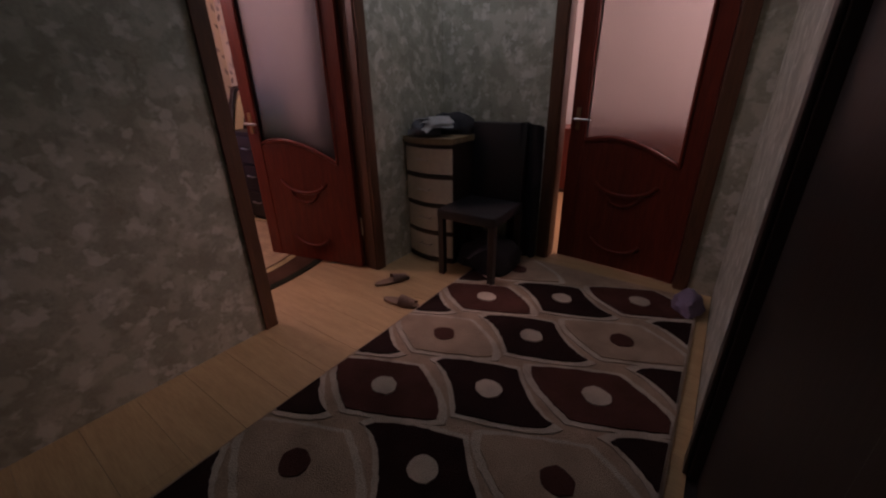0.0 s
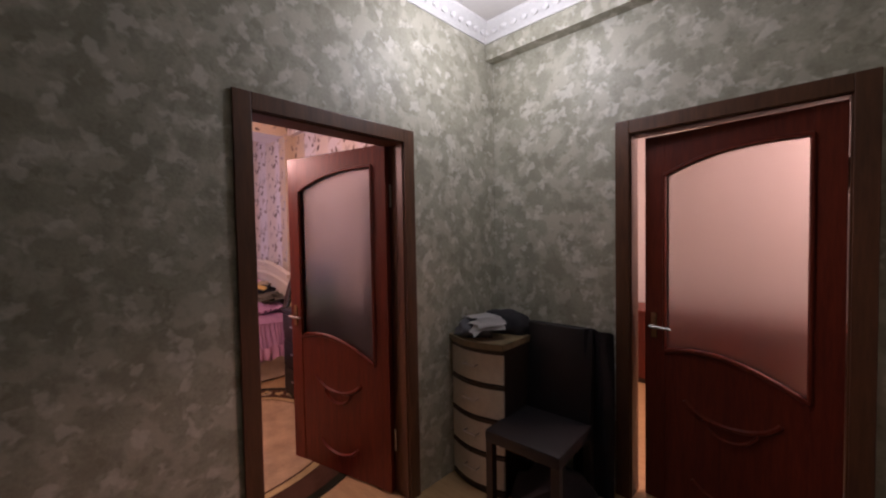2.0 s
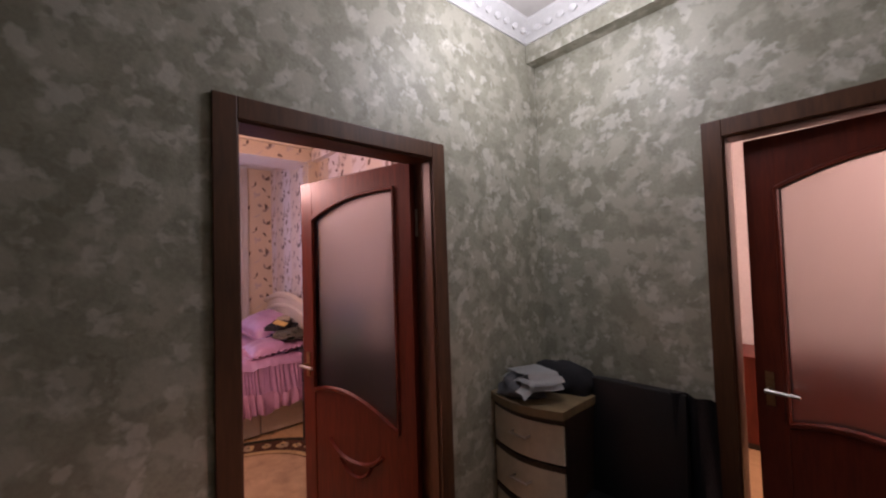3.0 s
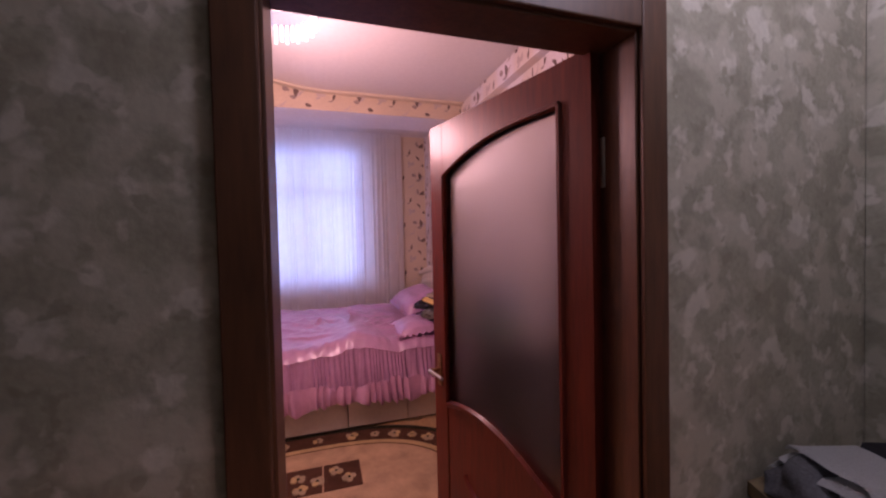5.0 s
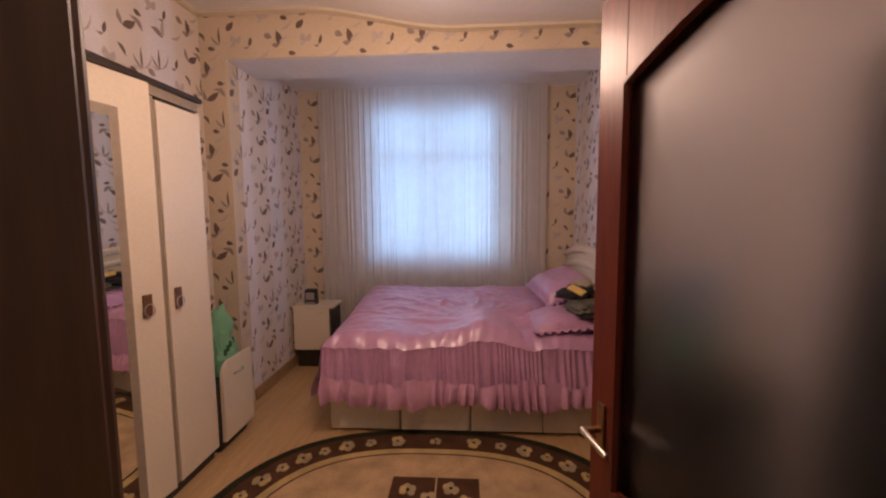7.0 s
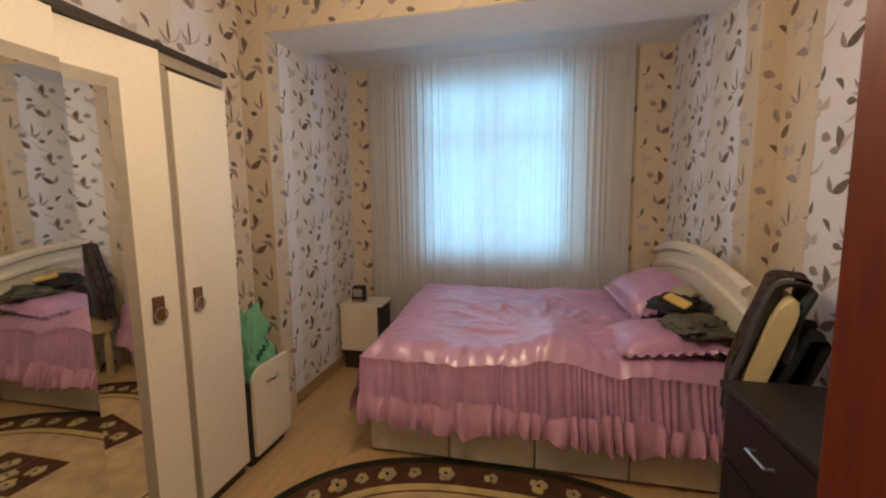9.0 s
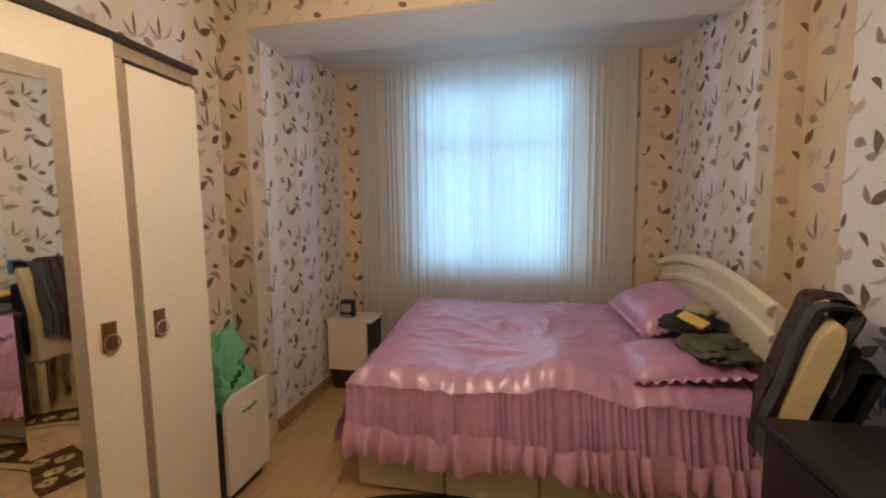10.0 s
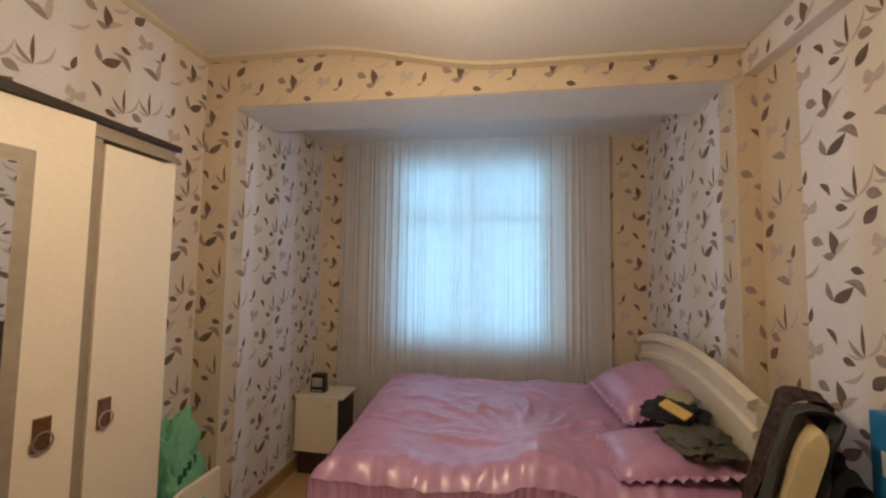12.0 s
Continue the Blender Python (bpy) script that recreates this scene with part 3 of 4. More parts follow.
crumple("woollen_hat", "small dark woollen cap lying on the chest", "hat", (-1.60, 2.38, 0.932), (0.15, 0.09, 0.105), BLACK_CLOTH, 3)


def dining_chair(at):
    c = thing("chair", "black leatherette chair with a tall straight back", "chair", at)
    part("seat", boxed(-0.215, 0.215, -0.23, 0.20, 0.405, 0.475, 0.02), BLACK, c, "", True)
    bm = boxed(-0.205, 0.205, 0.165, 0.225, 0.40, 0.985, 0.018)
    for v in bm.verts:
        v.co.y += max(0, v.co.z - 0.47) * 0.12
    part("backrest", bm, BLACK, c, "", True)
    for x in (-0.188, 0.188):
        for y in (-0.205, 0.19):
            part("leg", boxed(x - 0.021, x + 0.021, y - 0.021, y + 0.021, 0.001, 0.41, 0.003), DARK_WOOD, c)
    return c


dining_chair(pose(-1.245, 2.175, 0.0, 0, 0, 2))
# dark coat hanging over the chair's back, down to the floor
bm = bmesh.new()
grid_sheet(bm, 22, 26, lambda u, v: (-1.19 + 0.23 * u + 0.02 * (1 - v) * math.sin(u * 9), 2.44 + 0.018 * math.sin(u * 19 + v * 3) - 0.06 * math.sin(math.pi * u) + 0.03 * v, 0.06 + 0.90 * v + (0.03 * math.sin(u * 3.1) if v > 0.95 else 0)))
bmesh.ops.solidify(bm, geom=bm.faces[:], thickness=0.03)
coat = tagged(part("coat", bm, BLACK_CLOTH, None, "", True), "long black coat hung over the chair's back", "coat")
crumple("dark_bag", "soft black bag lying under the chair", "bag", (-1.20, 2.22, 0.075), (0.20, 0.17, 0.16), BLACK_CLOTH, 5)


def slipper(at, label):
    s = thing("slipper", label, "slipper", at, "slippers on the hall floor")
    bm = bmesh.new()
    prism(bm, [(0.042 * math.cos(a) * (1.0 if math.sin(a) > 0 else 0.86), 0.125 * math.sin(a)) for a in [i * math.pi / 10 for i in range(20)]], 0.001, 0.018, "z")
    part("sole", bm, mat_slip, s)
    bm = bmesh.new()
    grid_sheet(bm, 10, 6, lambda u, v: (-0.044 * math.cos(math.pi * u) * (1 - 0.3 * v), 0.0 + 0.10 * v, 0.017 + 0.045 * math.sin(math.pi * u) * (1 - 0.45 * v)))
    bmesh.ops.solidify(bm, geom=bm.faces[:], thickness=0.005)
    part("upper_strap", bm, mat_slip2, s, "brown fabric strap", True)


mat_slip = mat("slipper_sole", (0.22, 0.14, 0.09), 0.8, grain=60, vary=0.3, bump=0.2)
mat_slip2 = mat("slipper_upper", (0.30, 0.20, 0.15), 0.75, grain=60, vary=0.3, bump=0.2)
slipper(pose(-1.63, 1.66, 0, 0, 0, -28), "brown house slipper on the laminate")
slipper(pose(-1.395, 1.48, 0, 0, 0, -80), "brown house slipper beside the rug")
LILAC_CLOTH = mat("lilac_cloth", (0.20, 0.15, 0.22), 0.9, grain=120, vary=0.3, bump=0.4)
crumple("floor_cloth", "lilac rag dropped by the door", "cloth", (0.03, 2.33, 0.05), (0.075, 0.12, 0.07), LILAC_CLOTH, 7)

# ---- bedroom: chandelier ----
CRYSTAL = glow("crystal_lit", (1.0, 0.86, 0.70), 0.85)
ch = thing("chandelier", "round crystal chandelier with hanging glass rods, lit", "chandelier", pose(-3.37, 0.80, 0))
part("canopy", rod(bmesh.new(), (0, 0, 2.885), (0, 0, 2.93), 0.13, 0.14, 32), METAL, ch, "", True)
bm = bmesh.new()
rod(bm, (0, 0, 2.85), (0, 0, 2.885), 0.24, 0.24, 40)
part("rim", bm, METAL, ch, "chrome rim", True)
for i in range(44):
    a = 2 * math.pi * i / 44
    part("glass_rod", rod(bmesh.new(), (0.225 * math.cos(a), 0.225 * math.sin(a), 2.745 + 0.015 * (i % 2)), (0.225 * math.cos(a), 0.225 * math.sin(a), 2.85), 0.009, 0.009, 6), CRYSTAL, ch)

# ---- bedroom: window and curtain ----
PVC = mat("white_window_pvc", (0.78, 0.78, 0.78), 0.35, grain=40, vary=0.04, bump=0.01)
win = tagged(thing("window_1", "white plastic window behind a sheer curtain", "window", pose(0, 0, 0)), kind="structure")
for nm, bx in (("frame_side", (-6.0, -5.94, WIN[0], WIN[0] + 0.06, WIN[2], WIN[3])), ("frame_side", (-6.0, -5.94, WIN[1] - 0.06, WIN[1], WIN[2], WIN[3])), ("frame_top", (-6.0, -5.94, WIN[0] + 0.06, WIN[1] - 0.06, WIN[3] - 0.06, WIN[3])), ("frame_bottom", (-6.0, -5.94, WIN[0] + 0.06, WIN[1] - 0.06, WIN[2], WIN[2] + 0.06)), ("mullion", (-6.0, -5.94, 0.80, 0.87, WIN[2] + 0.06, WIN[3] - 0.06)), ("transom", (-6.0, -5.945, WIN[0] + 0.06, 0.80, 2.14, 2.20)), ("transom", (-6.0, -5.945, 0.87, WIN[1] - 0.06, 2.14, 2.20))):
    part(nm, boxed(*bx, 0.004), PVC, win)
CLEAR = glassy("window_glass", (0.97, 0.98, 0.98), 0.0)
for y0, y1 in ((WIN[0] + 0.06, 0.80), (0.87, WIN[1] - 0.06)):
    g = part("pane", boxed(-5.975, -5.969, y0, y1, WIN[2] + 0.06, WIN[3] - 0.06), CLEAR, win)
    g.visible_shadow = False
part("window_sill", boxed(-5.94, -5.86, WIN[0] - 0.04, WIN[1] + 0.04, WIN[2] - 0.03, WIN[2], 0.004), PVC, win)
rail = tagged(part("curtain_rail", boxed(-5.875, -5.835, -0.36, 1.97, 2.835, 2.868, 0.004), PVC), "white ceiling-mounted curtain rail", "curtain rail")
bm = bmesh.new()


def fold(u, v):
    y = -0.37 + 2.36 * u
    ph = 190 * u + 7 * math.sin(u * 17) + 4 * math.sin(u * 41) + 2 * math.sin(u * 97)
    return (-5.79 + 0.0065 * math.sin(ph) * (0.6 + 0.4 * (1 - v)) + 0.003 * math.sin(ph * 2.3 + v * 2), y + 0.005 * math.sin(ph * 1.3), 0.06 + 2.805 * v)


grid_sheet(bm, 640, 8, fold)
tagged(part("curtain", bm, CURTAIN, None, "", True), "white sheer curtain in fine folds before the window", "curtain")
# plain daylight haze outside
# ---- bedroom: bed ----
bed = thing("bed", "double bed with cream panels and an arched headboard", "bed", pose(0, 0, 0))
BX0, BX1, BY0, BY1 = -5.72, -4.36, 0.18, 2.20
for i in range(4):
    w = (BY1 - BY0) / 4
    part("side_panel", boxed(BX1 - 0.03, BX1, BY0 + i * w + 0.003, BY0 + (i + 1) * w - 0.003, 0.02, 0.40, 0.008), BEDWOOD, bed)
part("foot_panel", boxed(BX0, BX1 - 0.03, BY0, BY0 + 0.03, 0.02, 0.40, 0.006), BEDWOOD, bed)
part("side_panel", boxed(BX0, BX0 + 0.03, BY0 + 0.03, BY1, 0.02, 0.40, 0.006), BEDWOOD, bed)
part("mattress", boxed(BX0 + 0.035, BX1 - 0.04, BY0 + 0.035, BY1, 0.30, 0.66, 0.04), PLASTER, bed)
ho = [(-5.80 + 1.42 * i / 24, 1.00 + 0.235 * math.sin(math.pi * (0.22 + 0.64 * i / 24))) for i in range(25)]
bm = bmesh.new()
prism(bm, [(ho[0][0], 0.05)] + ho + [(ho[-1][0], 0.05)], 2.215, 2.265)
hb = part("headboard", bm, BEDWOOD, bed, "cream arched headboard with raised bands")
for off, w in ((0.0, 0.075), (-0.13, 0.06)):
    bm = bmesh.new()
    ribbon(bm, [(x, z + off) for x, z in ho], w, 2.217, 2.180 if off == 0 else 2.195)
    part("raised_band", bm, BEDWOOD, hb, "", True)


def ridge(x, y, a, b, width, height):
    """A soft pulled fold that runs from a to b and fades at both ends."""
    ax, ay, bx, by = *a, *b
    dx, dy = bx - ax, by - ay
    ln = math.hypot(dx, dy)
    t = ((x - ax) * dx + (y - ay) * dy) / ln ** 2
    if not 0 < t < 1:
        return 0
    d = ((x - ax) * dy - (y - ay) * dx) / ln + 0.025 * math.sin(t * 5 + ax * 9)
    return height * math.sin(math.pi * t) * math.exp(-(d / width) ** 2)


rnd = random.Random(31)
FOLDS = []
for k in range(16):
    # folds that fan out from the hump towards the head and the far side
    a = math.radians(20 + 150 * k / 15 + rnd.uniform(-6, 6))
    r0, r1 = rnd.uniform(0.10, 0.22), rnd.uniform(0.45, 0.85)
    FOLDS.append(((-4.55 - r0 * math.sin(a), 1.28 + r0 * math.cos(a)), (-4.55 - r1 * math.sin(a), 1.28 + r1 * math.cos(a)), rnd.uniform(0.016, 0.034), rnd.uniform(0.014, 0.030)))
for k in range(34):
    # short slack creases across the far half
    cx, cy, a = rnd.uniform(-5.6, -4.7), rnd.uniform(0.3, 1.7), rnd.uniform(0.9, 2.0)
    ln = rnd.uniform(0.10, 0.26)
    FOLDS.append(((cx - ln * math.cos(a), cy - ln * math.sin(a)), (cx + ln * math.cos(a), cy + ln * math.sin(a)), rnd.uniform(0.014, 0.028), rnd.uniform(0.010, 0.020)))


def cover_z(x, y):
    z = 0.705 + 0.115 * (BX1 - x) / 1.4
    z += 0.085 * math.exp(-((y - 1.25) / 0.20) ** 2 - ((x + 4.58) / 0.35) ** 2) - 0.030 * math.exp(-((y - 0.85) / 0.18) ** 2 - ((x + 4.55) / 0.3) ** 2)
    z += 0.05 * math.exp(-((y - 0.5) / 0.3) ** 2 - ((x + 5.3) / 0.4) ** 2) + 0.03 * math.exp(-((y - 1.2) / 0.2) ** 2 - ((x + 5.15) / 0.25) ** 2)
    z += sum(ridge(x, y, *fd) for fd in FOLDS)
    near = math.exp(-((x - BX1) / 0.14) ** 2)
    z += 0.024 * noise.noise(Vector((x * 4, y * 4, 1))) + near * (0.020 * noise.noise(Vector((x * 4, y * 6, 9))) + 0.014 * noise.noise(Vector((x * 7, y * 17, 6))) + 0.003 * noise.noise(Vector((x * 9, y * 30, 3))))
    z += 0.010 * abs(noise.noise(Vector((x * 7 + y * 6, y * 4 - x * 3, 4)))) + 0.005 * noise.noise(Vector((x * 16, y * 13, 2)))
    return z


bm = bmesh.new()
nx, ny = 140, 200
CX0, CX1, CY0, CY1 = BX0 - 0.02, BX1 + 0.035, BY0 - 0.035, BY1 - 0.03


def top_at(u, v):
    x, y = CX0 + (CX1 - CX0) * u, CY0 + (CY1 - CY0) * v
    drop = 0
    for d in (CX1 - x, y - CY0, x - CX0):
        drop = max(drop, max(0, 0.13 - d) ** 2 / 0.13 * 0.62)
    return (x, y, cover_z(x, y) - drop)


grid_sheet(bm, nx, ny, top_at)
spread = thing("bedspread", "rumpled pink satin bedspread with a gathered skirt", "bedspread", pose(0, 0, 0))
part("top", bm, SATIN, spread, "", True)


def skirt(name, a, b, outward, n, seed):
    """The gathered fall of the spread: fine tight gathers down from the seam, and a looser flounce along the hem."""
    a, b, o = Vector(a), Vector(b), Vector(outward)
    L = (b - a).length

    def line(s):
        return 74 * s + 4.5 * math.sin(s * 4.1 + seed) + 2.2 * math.sin(s * 13 + seed) + 1.2 * math.sin(s * 29 + seed)

    def hem(s):
        return 0.245 + 0.020 * math.sin(s * 7 + seed) + 0.012 * math.sin(line(s) * 0.5) + 0.010 * math.sin(line(s) + 1)

    def seam(s):
        return 0.405 + 0.018 * math.sin(s * 9 + seed) + 0.012 * math.sin(s * 31 + seed)

    def upper(u, v):
        p, s = a + (b - a) * u, u * L
        topz = cover_z(p.x, p.y) - 0.078
        low = seam(s) - 0.02
        grow = 1 - v
        fine = 0.0085 * math.sin(line(s) * 1.9 + 2 * v) + 0.008 * noise.noise(Vector((s * 46, v * 1.2, seed)))
        d = 0.036 * grow + fine * (0.5 + 0.8 * grow) + 0.009 * grow * math.sin(line(s) * 0.5) + 0.010 * math.exp(-((v - 0.98) / 0.04) ** 2)
        q = p + o * d
        return (q.x, q.y, low + (topz - low) * v)

    def flounce(u, v):
        p, s = a + (b - a) * u, u * L
        grow = 1 - v
        swell = 0.5 + 0.5 * noise.noise(Vector((s * 6, 2, seed)))
        wave = math.sin(line(s) + 0.5 * math.sin(v * 3 + s * 8))
        d = 0.040 + 0.030 * math.sin(math.pi * min(1, grow * 0.62)) + (0.006 + (0.012 + 0.020 * swell) * grow) * wave + 0.006 * math.sin(line(s) * 2.3) * grow
        q = p + o * d
        return (q.x, q.y, hem(s) + (seam(s) - hem(s)) * v)

    bm = bmesh.new()
    grid_sheet(bm, n, 10, upper)
    fall = part(name, bm, SATIN, spread, "", True)
    bm = bmesh.new()
    grid_sheet(bm, n, 10, flounce)
    part("flounce", bm, SATIN_HEM, fall, "shinier satin flounce along the hem", True)
    return fall


skirt("skirt", (CX1, CY0, 0), (CX1, CY1, 0), (1, 0, 0), 620, 1)
skirt("skirt", (CX1, CY0, 0), (CX0, CY0, 0), (0, -1, 0), 400, 2)


def pillow(at, size, label):
    p = thing("pillow", label, "pillow", at, "pillows on the bed")
    bm = bmesh.new()
    for side in (1, -1):
        grid_sheet(bm, 20, 20, lambda u, v, s=side: ((u - 0.5) * size[0], (v - 0.5) * size[1], s * size[2] * 0.5 * (max(0, (1 - (2 * u - 1) ** 4) * (1 - (2 * v - 1) ** 4))) ** 0.5 + 0.012 * noise.noise(Vector((u * 5, v * 5, side)))))
    bmesh.ops.remove_doubles(bm, verts=bm.verts[:], dist=0.02)
    part("cushion", bm, SATIN, p, "", True)
    bm = bmesh.new()
    per = [(-1, -1), (1, -1), (1, 1), (-1, 1)]
    n = 36
    for k in range(4):
        (ax, ay), (bx, by) = per[k], per[(k + 1) % 4]
        def f(u, v, ax=ax, ay=ay, bx=bx, by=by):
            x, y = ax + (bx - ax) * u, ay + (by - ay) * u
            g = 0.96 + 0.14 * v
            return (x * size[0] / 2 * g, y * size[1] / 2 * g, 0.012 * math.sin(u * 60) * v - 0.01 * v)
        grid_sheet(bm, n, 2, f)
    part("frill", bm, SATIN, p, "gathered satin frill", True)


pillow(pose(-5.22, 2.00, 0.915, 20, 8, 8), (0.56, 0.42, 0.20), "pink satin pillow with a frill on the bedspread")
pillow(pose(-4.60, 1.90, 0.775, 6, 4, 2), (0.40, 0.50, 0.13), "pink satin pillow lying flat on the bedspread")
crumple("black_garment", "black garment in the heap on the bed", "garment", (-4.74, 2.03, 0.93), (0.13, 0.12, 0.06), BLACK_CLOTH, 11, n=4, rough=0.6)
crumple("olive_garment", "olive-grey garment in the heap on the bed", "garment", (-4.58, 2.05, 0.865), (0.18, 0.13, 0.065), OLIVE_CLOTH, 12, n=4, rough=0.6)
YELLOW = mat("yellow_card", (0.62, 0.43, 0.12), 0.6, grain=40, vary=0.15, bump=0.1)
BEIGE_CLOTH = mat("beige_cloth", (0.36, 0.31, 0.22), 0.85, grain=120, vary=0.25, bump=0.4)
crumple("beige_garment", "pale beige garment on top of the heap", "garment", (-4.80, 2.08, 1.0), (0.10, 0.08, 0.035), BEIGE_CLOTH, 13)
y = tagged(part("yellow_cloth", boxed(-0.075, 0.075, -0.03, 0.03, -0.008, 0.008, 0.006), YELLOW), "folded yellow cloth on the clothes heap", "cloth")
y.matrix_world = pose(-4.62, 1.98, 0.985, 25, 12, 30)

# ---- bedroom: chair with clothes, black table and clutter ----
CREAM_FRAME = mat("cream_chair_frame", (0.60, 0.50, 0.28), 0.4, grain=30, vary=0.1, bump=0.03)
CHAIR = pose(-4.055, 2.075, 0, 0, 0, -20)


def back_y(z):
    """How far the padded back leans towards the wall at a height."""
    return 0.28 * max(0, z - 0.82)


c2 = thing("chair_with_clothes", "cream upholstered chair hung with dark clothes by the bed", "chair", CHAIR)
bm = bmesh.new()
front = [(back_y(z) - 0.034 * (1 - max(0, (z - 1.08) / 0.105) ** 2 * 0.7), z) for z in [0.44 + 0.72 * k / 18 for k in range(19)]]
prism(bm, front + [(back_y(1.172), 1.174)] + [(2 * back_y(z) - y, z) for y, z in front[::-1]], -0.14, 0.14, "x")
bmesh.ops.bevel(bm, geom=[e for e in bm.edges if abs(e.verts[0].co.x - e.verts[1].co.x) < 1e-5], offset=0.008, segments=2, affect="EDGES", profile=0.6)
part("backrest", bm, CREAM_FRAME, c2, "padded cream backrest with a rounded top", True)
part("seat", boxed(-0.14, 0.14, 0.02, 0.20, 0.42, 0.48, 0.02), CREAM_FRAME, c2, "", True)
for x in (-0.115, 0.115):
    for yy in (0.0, 0.17):
        part("leg", boxed(x - 0.02, x + 0.02, yy - 0.02, yy + 0.02, 0.001, 0.42, 0.004), CREAM_FRAME, c2)
JACKET = mat("grey_jacket", (0.13, 0.13, 0.135), 0.8, grain=120, vary=0.3, bump=0.4)
PATTERN = mat("dark_patterned_cloth", (0.15, 0.10, 0.10), 0.6, grain=34, bump=0.3, second=(0.018, 0.012, 0.012), spots=22)


def draped(name, label, x0, x1, yc, half, ztop, zlow_front, zlow_back, material, seed, lean=False):
    """Cloth hung over a back: down one side, over the top, down the other."""
    bm = bmesh.new()

    def f(u, v):
        x = x0 + (x1 - x0) * u
        a = v * 2 - 1
        low = zlow_front if a < 0 else zlow_back
        w = abs(a)
        z = ztop - (ztop - low) * max(0, w - 0.15) / 0.85 if w > 0.15 else ztop + 0.02 * (1 - (w / 0.15) ** 2)
        yy = yc + half * math.copysign(min(1, w / 0.15) ** 0.6, a) * (1 + 0.35 * w)
        wob = 0.018 * noise.noise(Vector((u * 6 + seed, v * 5, seed))) + 0.010 * math.sin(u * 16 + seed + v * 4)
        return (x + 0.03 * noise.noise(Vector((v * 4, seed, u * 2))), yy + wob + (back_y(z) if lean else 0), z + 0.03 * noise.noise(Vector((u * 5, v * 3, seed + 4))))

    grid_sheet(bm, 24, 40, f)
    bmesh.ops.solidify(bm, geom=bm.faces[:], thickness=0.018)
    return tagged(part(name, bm, material, None, "", True), label, "garment")


draped("patterned_garment", "dark glossy patterned garment hung over the chair's back", -0.175, -0.01, 0.0, 0.052, 1.215, 0.56, 0.85, PATTERN, 2, True).matrix_world = CHAIR
draped("jacket", "grey jacket hung over the chair's back", -0.02, 0.118, 0.0, 0.050, 1.195, 0.62, 0.9, JACKET, 6, True).matrix_world = CHAIR
draped("black_dress", "black dress hanging behind the chair's back", -0.12, 0.15, 0.115, 0.030, 1.02, 0.50, 0.45, BLACK_CLOTH, 9, True).matrix_world = CHAIR
tb = thing("side_table", "black dresser against the papered wall", "dresser", pose(0, 0, 0))
part("tabletop", boxed(-3.85, -3.30, 1.87, 2.40, 0.83, 0.86, 0.006), BLACK_TOP, tb, "worn dark brown top")
part("cabinet_body", boxed(-3.84, -3.31, 1.905, 2.39, 0.04, 0.83, 0.004), BLACK, tb)
part("plinth", boxed(-3.82, -3.33, 1.93, 2.38, 0.001, 0.04), BLACK, tb)
for k in range(3):
    for x0 in (-3.832,):
        dr = part("drawer", boxed(x0, x0 + 0.514, 1.888, 1.9045, 0.06 + 0.255 * k, 0.30 + 0.255 * k, 0.003), BLACK, tb)
        zc = 0.20 + 0.255 * k
        hb = rod(bmesh.new(), (x0 + 0.20, 1.862, zc), (x0 + 0.31, 1.862, zc), 0.006)
        for hx in (x0 + 0.205, x0 + 0.305):
            rod(hb, (hx, 1.889, zc), (hx, 1.861, zc), 0.005)
        part("handle", hb, METAL, dr, "steel bar handle", True)
GREEN_M = mat("green_plastic", (0.10, 0.36, 0.20), 0.4, grain=40, vary=0.12, bump=0.05)
BLUE_M = mat("blue_plastic", (0.05, 0.20, 0.44), 0.4, grain=40, vary=0.12, bump=0.05)
PINK_M = mat("pink_plastic", (0.55, 0.24, 0.22), 0.45, grain=40, vary=0.12, bump=0.05)
g = thing("green_box", "small green plastic box on the dresser", "box", pose(-3.68, 2.27, 0.861, 0, 0, 20))
part("body", boxed(-0.08, 0.08, -0.10, 0.10, 0, 0.07, 0.008), GREEN_M, g)
part("lid", boxed(-0.084, 0.084, -0.104, 0.104, 0.07, 0.086, 0.005), GREEN_M, g)
bl = thing("blue_pack", "upright blue pack standing against the wall", "pack", pose(-3.84, 2.36, 0.861, 0, 0, 4))
part("body", boxed(-0.14, 0.14, -0.03, 0.03, 0, 0.37, 0.008), BLUE_M, bl)
part("printed_panel", boxed(-0.10, 0.02, -0.033, -0.0305, 0.17, 0.25), TOWEL, bl, "pale printed panel")
crumple("pink_pouch", "small pink pouch on the dresser", "pouch", (-3.80, 2.26, 0.872), (0.03, 0.03, 0.035), PINK_M, 15)
crumple("beige_pouch", "beige cloth pouch on the dresser", "pouch", (-3.80, 2.335, 0.893), (0.035, 0.03, 0.09), BEIGE_CLOTH, 16)

# dark coats added behind the open door, which darken its frosted pane
draped("added_coats_behind_door", "dark coats added behind the open bedroom door to darken its pane", -2.90, -2.03, 2.29, 0.06, 1.95, 0.25, 0.35, BLACK_CLOTH, 17)

